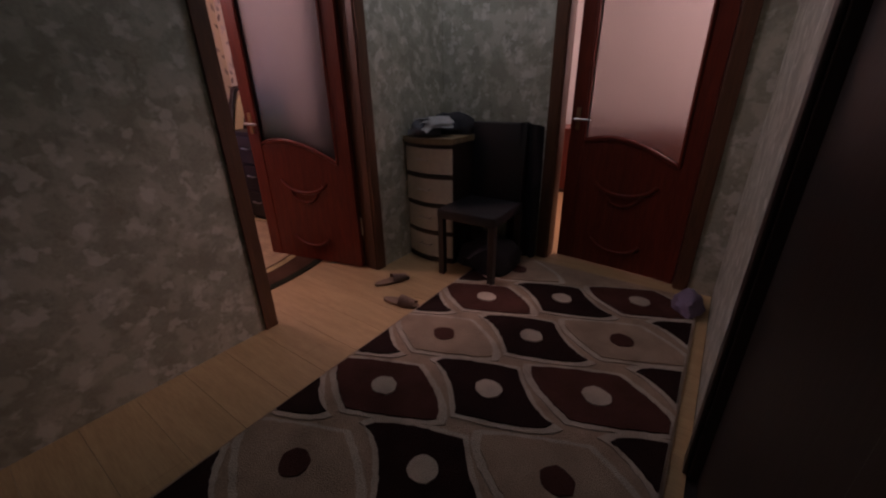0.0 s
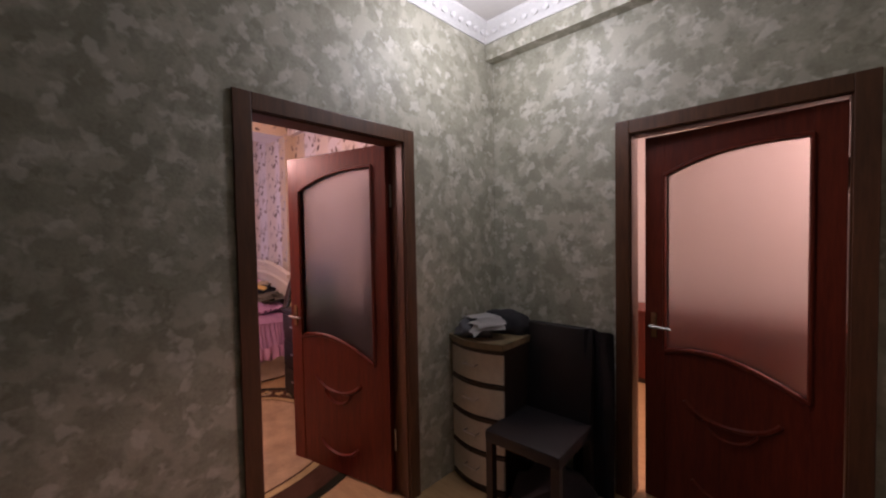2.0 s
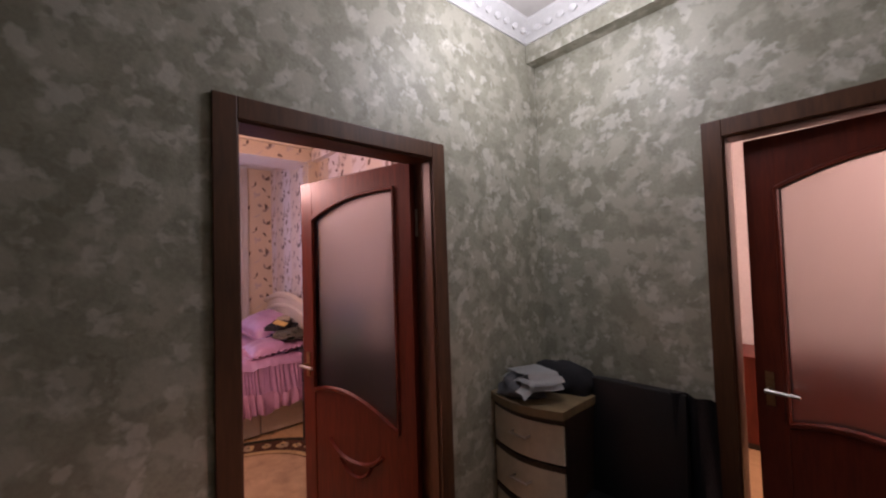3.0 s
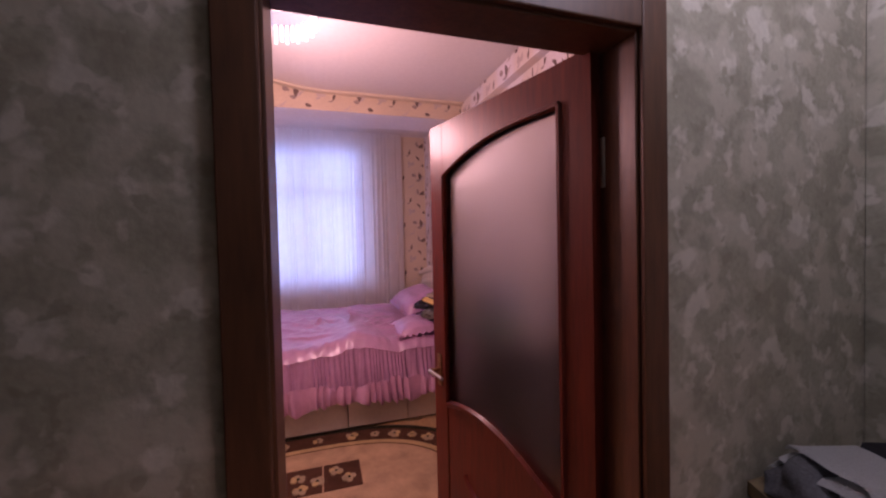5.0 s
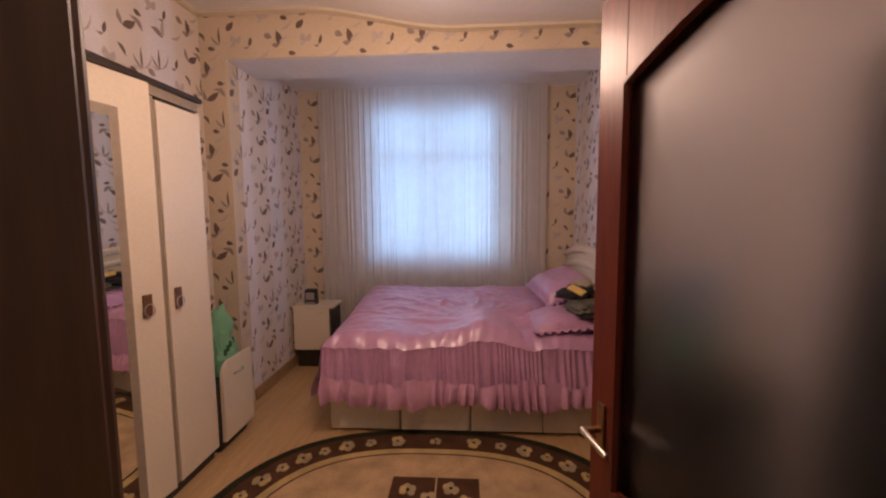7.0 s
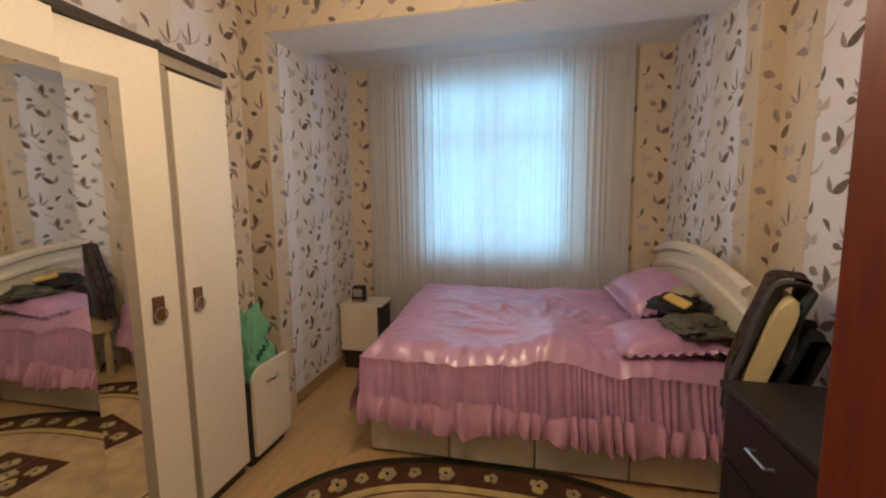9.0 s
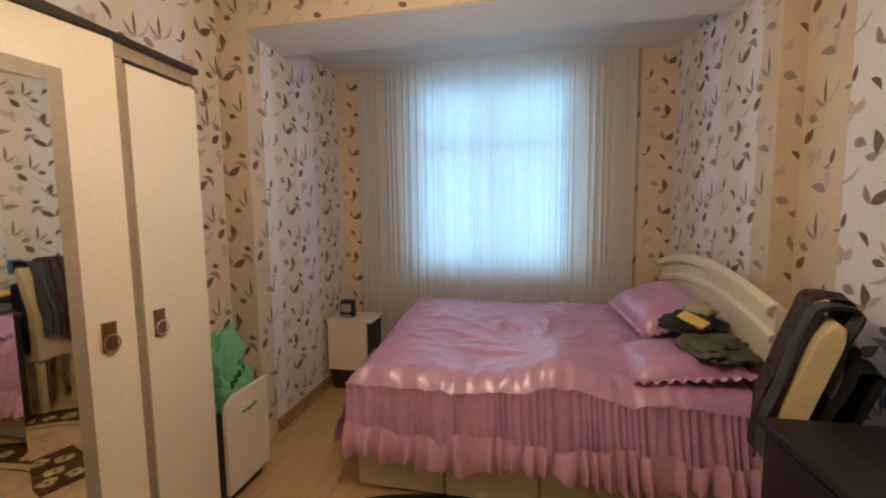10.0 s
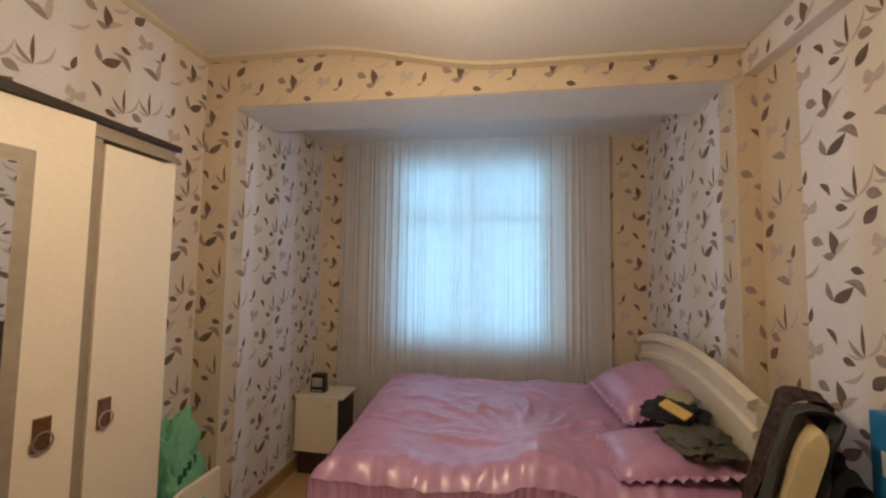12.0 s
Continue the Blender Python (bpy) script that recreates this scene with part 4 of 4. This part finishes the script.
# ---- bedroom: wardrobe ----
WF = -0.43
wd = thing("wardrobe", "tall cream wardrobe with mirrored doors and brass ring pulls", "wardrobe", pose(0, 0, 0))
part("carcass", boxed(-4.03, -2.53, YS + 0.01, WF - 0.076, 0.07, 2.17, 0.003), BEIGE_TRIM, wd, "grey-beige carcass")
part("plinth", boxed(-4.02, -2.54, YS + 0.03, WF - 0.035, 0.001, 0.07), DARK_WOOD, wd)
part("cornice", boxed(-4.045, -2.515, YS + 0.005, WF + 0.012, 2.222, 2.250, 0.006), DARK_WOOD, wd, "dark top board")
for x0, x1 in ((-4.03, -3.664), (-2.902, -2.53)):
    part("head_board", boxed(x0, x1, YS + 0.01, WF - 0.012, 2.172, 2.221), BEIGE_TRIM, wd)
for x0, x1 in ((-3.699, -3.664), (-2.902, -2.868)):
    part("stile", boxed(x0, x1, WF - 0.0755, WF - 0.012, 0.072, 2.168), BEIGE_TRIM, wd)
doors = ((-4.025, -3.700, 2.155, False), (-3.660, -3.284, 2.222, True), (-3.280, -2.904, 2.222, True), (-2.865, -2.535, 2.155, False))
for k, (x0, x1, zt, mirrored) in enumerate(doors):
    d = part("door", boxed(x0, x1, WF - 0.02, WF, 0.075, zt - 0.004, 0.003), WHITE_LAM, wd)
    if k == 1:
        # this leaf stands a few degrees out of line
        mid = Vector(((x0 + x1) / 2, WF, 0))
        d.matrix_world = Matrix.Translation(mid + Vector((0.008, -0.018, 0))) @ Matrix.Rotation(radians(-9), 4, "Z") @ Matrix.Translation(-mid)
    if mirrored:
        m0, m1 = (x0 + 0.165, x1 + 0.0018) if k == 1 else (x0 - 0.0018, x1 - 0.01)
        part("mirror_frame", boxed(m0, m1, WF + 0.0005, WF + 0.006, 0.10, 2.055, 0.002), BEIGE_TRIM, d, "beige mirror surround")
        a0, a1 = (m0 + 0.0005, m1 - 0.045) if k == 2 else (m0 + 0.045, m1 - 0.0005)
        mi = part("mirror", boxed(a0, a1, WF + 0.006, WF + 0.009, 0.14, 2.005), MIRROR, d, "tall mirror panel")
    if k == 2:
        continue
    hx = {0: -3.757, 1: -3.565, 2: -3.00, 3: -2.80}[k]
    h = part("handle_plate", boxed(hx - 0.024, hx + 0.024, WF + 0.0005, WF + 0.010, 1.05, 1.165, 0.004), BRASS, d, "antique brass plate")
    bm = bmesh.new()
    loop = [[bm.verts.new((hx + (0.027 + 0.0035 * math.cos(q)) * math.cos(a), WF + 0.018 + 0.0035 * math.sin(q), 1.085 + (0.031 + 0.0035 * math.cos(q)) * math.sin(a))) for q in [k2 * math.pi / 3 for k2 in range(6)]] for a in [i * math.pi / 12 for i in range(24)]]
    for i in range(24):
        for k2 in range(6):
            bm.faces.new((loop[i][k2], loop[i][(k2 + 1) % 6], loop[(i + 1) % 24][(k2 + 1) % 6], loop[(i + 1) % 24][k2]))
    part("ring_pull", bm, METAL, h, "steel ring pull", True)

# ---- bedroom: low cabinet with a green bag, night stand with radio ----
lc = thing("low_cabinet", "low white cabinet with a curved-top front, beside the wardrobe", "cabinet", pose(0, 0, 0))
part("carcass", boxed(-4.40, -4.05, YS + 0.02, -0.44, 0.06, 0.47, 0.003), DARK_WOOD, lc)
part("plinth", boxed(-4.38, -4.07, YS + 0.04, -0.46, 0.001, 0.06), DARK_WOOD, lc)
fo = [(-4.07, 0.075), (-4.40, 0.075), (-4.40, 0.60)] + [(-4.16 + 0.09 * math.sin(k * math.pi / 12), 0.51 + 0.09 * math.cos(k * math.pi / 12)) for k in range(7)]
bm = bmesh.new()
prism(bm, fo, -0.435, -0.41)
f = part("front", bm, WHITE_LAM, lc, "white front with one rounded corner")
part("handle", rod(bmesh.new(), (-4.25, -0.395, 0.50), (-4.17, -0.395, 0.50), 0.006), METAL, f, "small steel pull", True)
GREEN_BAG = sheer("green_plastic_bag", (0.40, 0.74, 0.48), 0.5, 0.15)
bag = crumple("green_bag", "thin green plastic bag stuffed on the low cabinet", "plastic bag", (-4.22, -0.60, 0.58), (0.14, 0.13, 0.27), GREEN_BAG, 21, n=5, rough=0.6)
GREEN_PRINT = mat("green_print", (0.03, 0.12, 0.06), 0.5, vary=0.2)
bm = bmesh.new()
for i in range(4):
    box(bm, -0.05 + i * 0.028, -0.035 + i * 0.028, 0.140, 0.150, 0.10 - 0.02 * i, 0.14 - 0.02 * i)
part("printed_bars", bm, GREEN_PRINT, bag, "dark green printed bars")

ns = thing("night_stand", "small cream night stand with a dark side panel", "night stand", pose(0, 0, 0))
part("body", boxed(-5.78, -5.50, -0.59, -0.20, 0.17, 0.615, 0.004), DARK_WOOD, ns, "dark carcass")
part("door", boxed(-5.499, -5.48, -0.588, -0.22, 0.19, 0.618, 0.005), WHITE_LAM, ns)
part("top", boxed(-5.79, -5.475, -0.60, -0.17, 0.62, 0.642, 0.006), WHITE_LAM, ns)
part("plinth", boxed(-5.76, -5.52, -0.57, -0.23, 0.001, 0.17), DARK_WOOD, ns, "dark plinth")
part("handle", rod(bmesh.new(), (-5.47, -0.33, 0.575), (-5.47, -0.27, 0.575), 0.006), METAL, ns, "small steel pull", True)
ra = thing("clock_radio", "small black table clock on the night stand", "clock", pose(-5.60, -0.44, 0.642, 0, 0, 90))
bm = boxed(-0.065, 0.065, -0.04, 0.04, 0, 0.155, 0.012)
for v in bm.verts:
    v.co.x *= 1 - 1.2 * max(0, v.co.z - 0.04)
part("case", bm, BLACK, ra, "", True)
part("dial", boxed(-0.045, 0.045, -0.044, -0.0405, 0.05, 0.125, 0.001), METAL, ra, "silvery dial")
part("foot", boxed(-0.05, 0.05, -0.043, -0.0405, 0.012, 0.025, 0.001), METAL, ra)
crumple("floor_cloth", "pale cloth scrap on the floor by the bed", "cloth", (-5.05, 0.08, 0.012), (0.16, 0.08, 0.03), TOWEL, 23)

# ---- bedroom rug ----
BR_BASE, BR_DARK, BR_GOLD, BR_BROWN, BR_CREAM = pile("rug_tan", (0.58, 0.41, 0.23)), pile("rug_green_black", (0.030, 0.030, 0.018)), pile("rug_gold", (0.60, 0.45, 0.20)), pile("rug_umber", (0.10, 0.050, 0.028)), pile("rug_ivory", (0.46, 0.37, 0.22))
rug2 = thing("bedroom_rug", "oval tan rug with a dark rim and flower border", "rug", pose(-3.30, 0.95, 0))


def oval(a, b, n=72, p=2.6):
    return [(math.copysign(abs(math.cos(t)) ** (2 / p), math.cos(t)) * a, math.copysign(abs(math.sin(t)) ** (2 / p), math.sin(t)) * b) for t in [2 * math.pi * i / n for i in range(n)]]


RA, RB = 1.08, 1.22
for nm, k, z1, mm in (("rim", 0.0, 0.008, BR_DARK), ("border", 0.055, 0.010, BR_BROWN), ("inner_line", 0.225, 0.012, BR_GOLD), ("dark_line", 0.275, 0.0135, BR_BROWN), ("field", 0.29, 0.0150, BR_BASE)):
    bm = bmesh.new()
    prism(bm, oval(RA - k, RB - k), 0.001, z1, "z")
    part(nm, bm, mm, rug2)
random.seed(4)


def blossom(x, y, r, z):
    for k in range(5):
        a = k * 1.2566 + random.random()
        bm = bmesh.new()
        prism(bm, [(x + math.cos(a) * r * 0.55 + r * 0.5 * math.cos(t), y + math.sin(a) * r * 0.55 + r * 0.42 * math.sin(t)) for t in [i * math.pi / 5 for i in range(10)]], z, z + 0.004 + 0.0006 * k, "z")
        part("petal", bm, random.choice((BR_CREAM, BR_GOLD, BR_CREAM)), rug2)
    bm = bmesh.new()
    prism(bm, [(x + r * 0.2 * math.cos(t), y + r * 0.2 * math.sin(t)) for t in [i * math.pi / 5 for i in range(10)]], z, z + 0.008, "z")
    part("flower_eye", bm, BR_DARK, rug2)


ring = oval(RA - 0.14, RB - 0.14, 40)
for i, (x, y) in enumerate(ring):
    if x < 0.2:
        blossom(x, y, 0.055 if i % 2 else 0.04, 0.009)
bm = boxed(-0.57, -0.28, -0.22, 0.03, 0.0155, 0.0185)
part("motif_ground", bm, BR_BROWN, rug2)
bm = boxed(-0.57, -0.28, 0.04, 0.28, 0.0155, 0.0185)
part("motif_ground", bm, BR_BROWN, rug2)
for x, y in ((-0.46, -0.12), (-0.40, 0.0), (-0.48, 0.12), (-0.38, 0.2), (-0.34, -0.1)):
    blossom(x, y, 0.05, 0.018)

# ---- room behind the second door: an invented low cabinet, dark behind the pane's foot ----
fc = thing("added_far_cabinet", "invented dark low cabinet in the next room", "cabinet", pose(-1.0, 4.45, 0))
part("body", boxed(-0.8, 0.9, 0, 0.5, 0.05, 0.72, 0.01), MAHOGANY, fc)
part("plinth", boxed(-0.78, 0.88, 0.02, 0.48, 0.001, 0.05), DARK_WOOD, fc)
part("top", boxed(-0.82, 0.92, -0.02, 0.5, 0.72, 0.74, 0.004), MAHOGANY, fc)


# ---- wallpaper print of the bedroom ----
def leaf_shape(length, width, bend, n=6):
    up, down = [], []
    for i in range(n + 1):
        t = i / n
        w = width * math.sin(math.pi * t ** 0.8) * 0.58
        c = bend * 0.35 * math.sin(math.pi * t)
        up.append((t * length, c + w))
        down.append((t * length, c - w))
    return up + down[::-1][1:-1]


# each printed motif: (angle, length, width, bend, tone); tone 0 dark brown, 1 taupe, 2 faint
BIRD = ((33, 0.115, 0.040, -0.02, 0), (108, 0.085, 0.026, 0.02, 1))
FAN = ((92, 0.130, 0.014, 0.01, 0), (58, 0.140, 0.012, -0.06, 2), (136, 0.090, 0.016, 0.03, 1), (174, 0.075, 0.013, 0.03, 2))
VEE = ((163, 0.100, 0.034, -0.03, 1), (84, 0.120, 0.026, 0.02, 2))
TRIO = ((102, 0.105, 0.040, -0.02, 0), (178, 0.060, 0.030, 0.01, 1), (42, 0.095, 0.022, 0.02, 2))
TULIP = ((112, 0.065, 0.040, 0.02, 2), (52, 0.070, 0.036, -0.02, 2), (215, 0.050, 0.020, 0.0, 2))
SINGLE = ((48, 0.085, 0.040, 0.0, 0),)
OVATE = ((-22, 0.066, 0.038, 0.0, 1),)
THIN = ((76, 0.072, 0.022, 0.0, 0), (190, 0.045, 0.014, 0.02, 1))
FALLING = ((-52, 0.080, 0.022, 0.03, 0),)
DROP = ((-14, 0.060, 0.028, 0.0, 0),)
CRESCENT = ((150, 0.110, 0.030, -0.07, 1),)
WISP = ((35, 0.120, 0.016, -0.05, 2),)
# where the motifs stand in one repeat of the paper
TILE_W, TILE_H = 0.53, 0.60
TILE = ((BIRD, 0.395, 0.530), (FAN, 0.130, 0.375), (VEE, 0.170, 0.590), (TRIO, 0.415, 0.115), (TULIP, 0.290, 0.300), (SINGLE, 0.015, 0.225), (OVATE, 0.030, 0.345),
        (THIN, 0.270, 0.430), (FALLING, 0.355, 0.420), (DROP, 0.425, 0.310), (CRESCENT, 0.540, 0.555), (WISP, 0.420, 0.220), (THIN, 0.185, 0.110), (OVATE, 0.300, 0.190), (FAN, 0.520, 0.330), (TULIP, 0.080, 0.135), (WISP, 0.240, 0.020), (DROP, 0.480, 0.060))


def print_leaves(name, wall, width, height, at, seed):
    """Printed sprigs on a stretch of wall, repeated by the roll: local x along it, y up, a hair proud of the paper."""
    rnd = random.Random(seed)
    ox, oy = rnd.random() * TILE_W, rnd.random() * TILE_H
    made = {LEAF_DARK: ([], []), LEAF_PALE: ([], []), LEAF_FAINT: ([], [])}
    for i in range(-1, int(width / TILE_W) + 2):
        for j in range(-1, int(height / TILE_H) + 2):
            for motif, u, v in TILE:
                cx, cy = i * TILE_W + u + ox * (1 if width < 1 else 0), j * TILE_H + v + oy
                for q, (a, ln, wd_, bend, tone) in enumerate(motif):
                    vs, fs = made[(LEAF_DARK, LEAF_PALE, LEAF_FAINT)[tone]]
                    ang = radians(a)
                    pts = [(cx + x * math.cos(ang) - y * math.sin(ang), cy + x * math.sin(ang) + y * math.cos(ang)) for x, y in leaf_shape(ln, wd_, bend)]
                    mid = (sum(p[0] for p in pts) / len(pts), sum(p[1] for p in pts) / len(pts))
                    if not (0.004 < mid[0] < width - 0.004 and 0.004 < mid[1] < height - 0.004):
                        continue
                    pts = [(min(width - 0.003, max(0.003, X)), min(height - 0.003, max(0.003, Y))) for X, Y in pts]
                    b0 = len(vs)
                    vs += [(X, Y, 0.0012 + 0.0003 * q) for X, Y in pts]
                    n = len(pts)
                    fs += [(b0, b0 + 1, b0 + n - 1)] + [(b0 + k, b0 + k + 1, b0 + n - k - 1, b0 + n - k) for k in range(1, n // 2 - 1)] + [(b0 + n // 2 - 1, b0 + n // 2, b0 + n // 2 + 1)]
    for m, (vs, fs) in made.items():
        if not fs:
            continue
        me = bpy.data.meshes.new(name)
        me.from_pydata(vs, [], fs)
        me.materials.append(m)
        ob = new(name, me)
        ob.matrix_world = at
        ob.parent = wall
        tagged(ob, "brown and taupe leaf sprigs printed on the wallpaper", kind="stuff")


def plane_at(origin, right, up):
    r, u = Vector(right), Vector(up)
    n = r.cross(u)
    return Matrix(((r.x, u.x, n.x, origin[0]), (r.y, u.y, n.y, origin[1]), (r.z, u.z, n.z, origin[2]), (0, 0, 0, 1)))


W = bpy.data.objects
print_leaves("leaf_print", W["wall_bedroom_south"], XB - XF - 0.01, 0.80, plane_at((XB - 0.01, YS, 2.22), (-1, 0, 0), (0, 0, 1)), 1)
print_leaves("leaf_print", W["wall_bedroom_south"], 0.60, 2.25, plane_at((-4.03, YS, 0.02), (-1, 0, 0), (0, 0, 1)), 2)
print_leaves("leaf_print", W["wall_bay_left"], XF - XWIN - 0.02, BAY_H - 0.12, plane_at((XF - 0.01, BAY0, 0.11), (-1, 0, 0), (0, 0, 1)), 3)
print_leaves("leaf_print", W["wall_bay_right"], XF - XWIN - 0.02, BAY_H - 0.01, plane_at((XWIN, BAY1, 0.0), (1, 0, 0), (0, 0, 1)), 4)
print_leaves("leaf_print", W["wall_bedroom_north"], XB - XF - 0.02, 2.72, plane_at((XF + 0.01, YR, 0.0), (1, 0, 0), (0, 0, 1)), 5)
print_leaves("leaf_print", W["beam_bedroom"], XB - XF - 0.02, 0.33, plane_at((XF + 0.01, YR - 0.07, 2.735), (1, 0, 0), (0, 0, 1)), 6)
print_leaves("leaf_print", W["wall_bay_front"], BAY0 - YS, BED_H, plane_at((XF, YS, 0), (0, 1, 0), (0, 0, 1)), 7)
print_leaves("leaf_print", W["wall_bay_front_3"], BAY1 - BAY0 + 0.1, BED_H - BEAM_Z - 0.01, plane_at((XF, BAY0, BEAM_Z), (0, 1, 0), (0, 0, 1)), 8)
print_leaves("leaf_print", W["wall_bay_front_2"], YR - BAY1, BED_H, plane_at((XF, BAY1, 0), (0, 1, 0), (0, 0, 1)), 9)
print_leaves("leaf_print", W["wall_bedroom_east"], D1[0] - YS - 0.1, BED_H - 0.1, plane_at((XB - 0.004, D1[0] - 0.08, 0), (0, -1, 0), (0, 0, 1)), 10)
print_leaves("leaf_print", W["wall_bedroom_east"], YR - D1[1] - 0.1, BED_H - 0.1, plane_at((XB - 0.004, YR - 0.02, 0), (0, -1, 0), (0, 0, 1)), 11)

print_leaves("leaf_print", W["wall_window"], 0.66, BAY_H - 0.02, plane_at((XWIN, BAY0 + 0.01, 0.0), (0, 1, 0), (0, 0, 1)), 12)

print_leaves("leaf_print", W["wall_window"], 0.60, BAY_H - 0.02, plane_at((XWIN, BAY1 - 0.61, 0.0), (0, 1, 0), (0, 0, 1)), 13)

# ---- floor boards: laminate planks laid along x ----
under = floor
rnd = random.Random(2)
plank_mesh = {}
for i, y0 in enumerate(np.arange(-1.88, 2.60, 0.193)):
    x = -5.9 - rnd.random() * 1.0
    while x < 0.14:
        x1 = min(x + 1.285, 0.14)
        xa = max(x, -5.9)
        y1 = min(y0 + 0.193, 2.60)
        if xa < XB and (y0 < YS - 0.15):
            xa = XB
        if x1 - xa > 0.02:
            bm = boxed(xa + 0.0006, x1 - 0.0006, y0 + 0.0006, y1 - 0.0006, -0.0118, 0.0)
            part("plank", bm, FLOOR_M, under)
        x += 1.285
part("far_room_boards", boxed(-1.9, 1.9, 2.60, 5.0, -0.0118, 0.0), FLOOR_M, under)
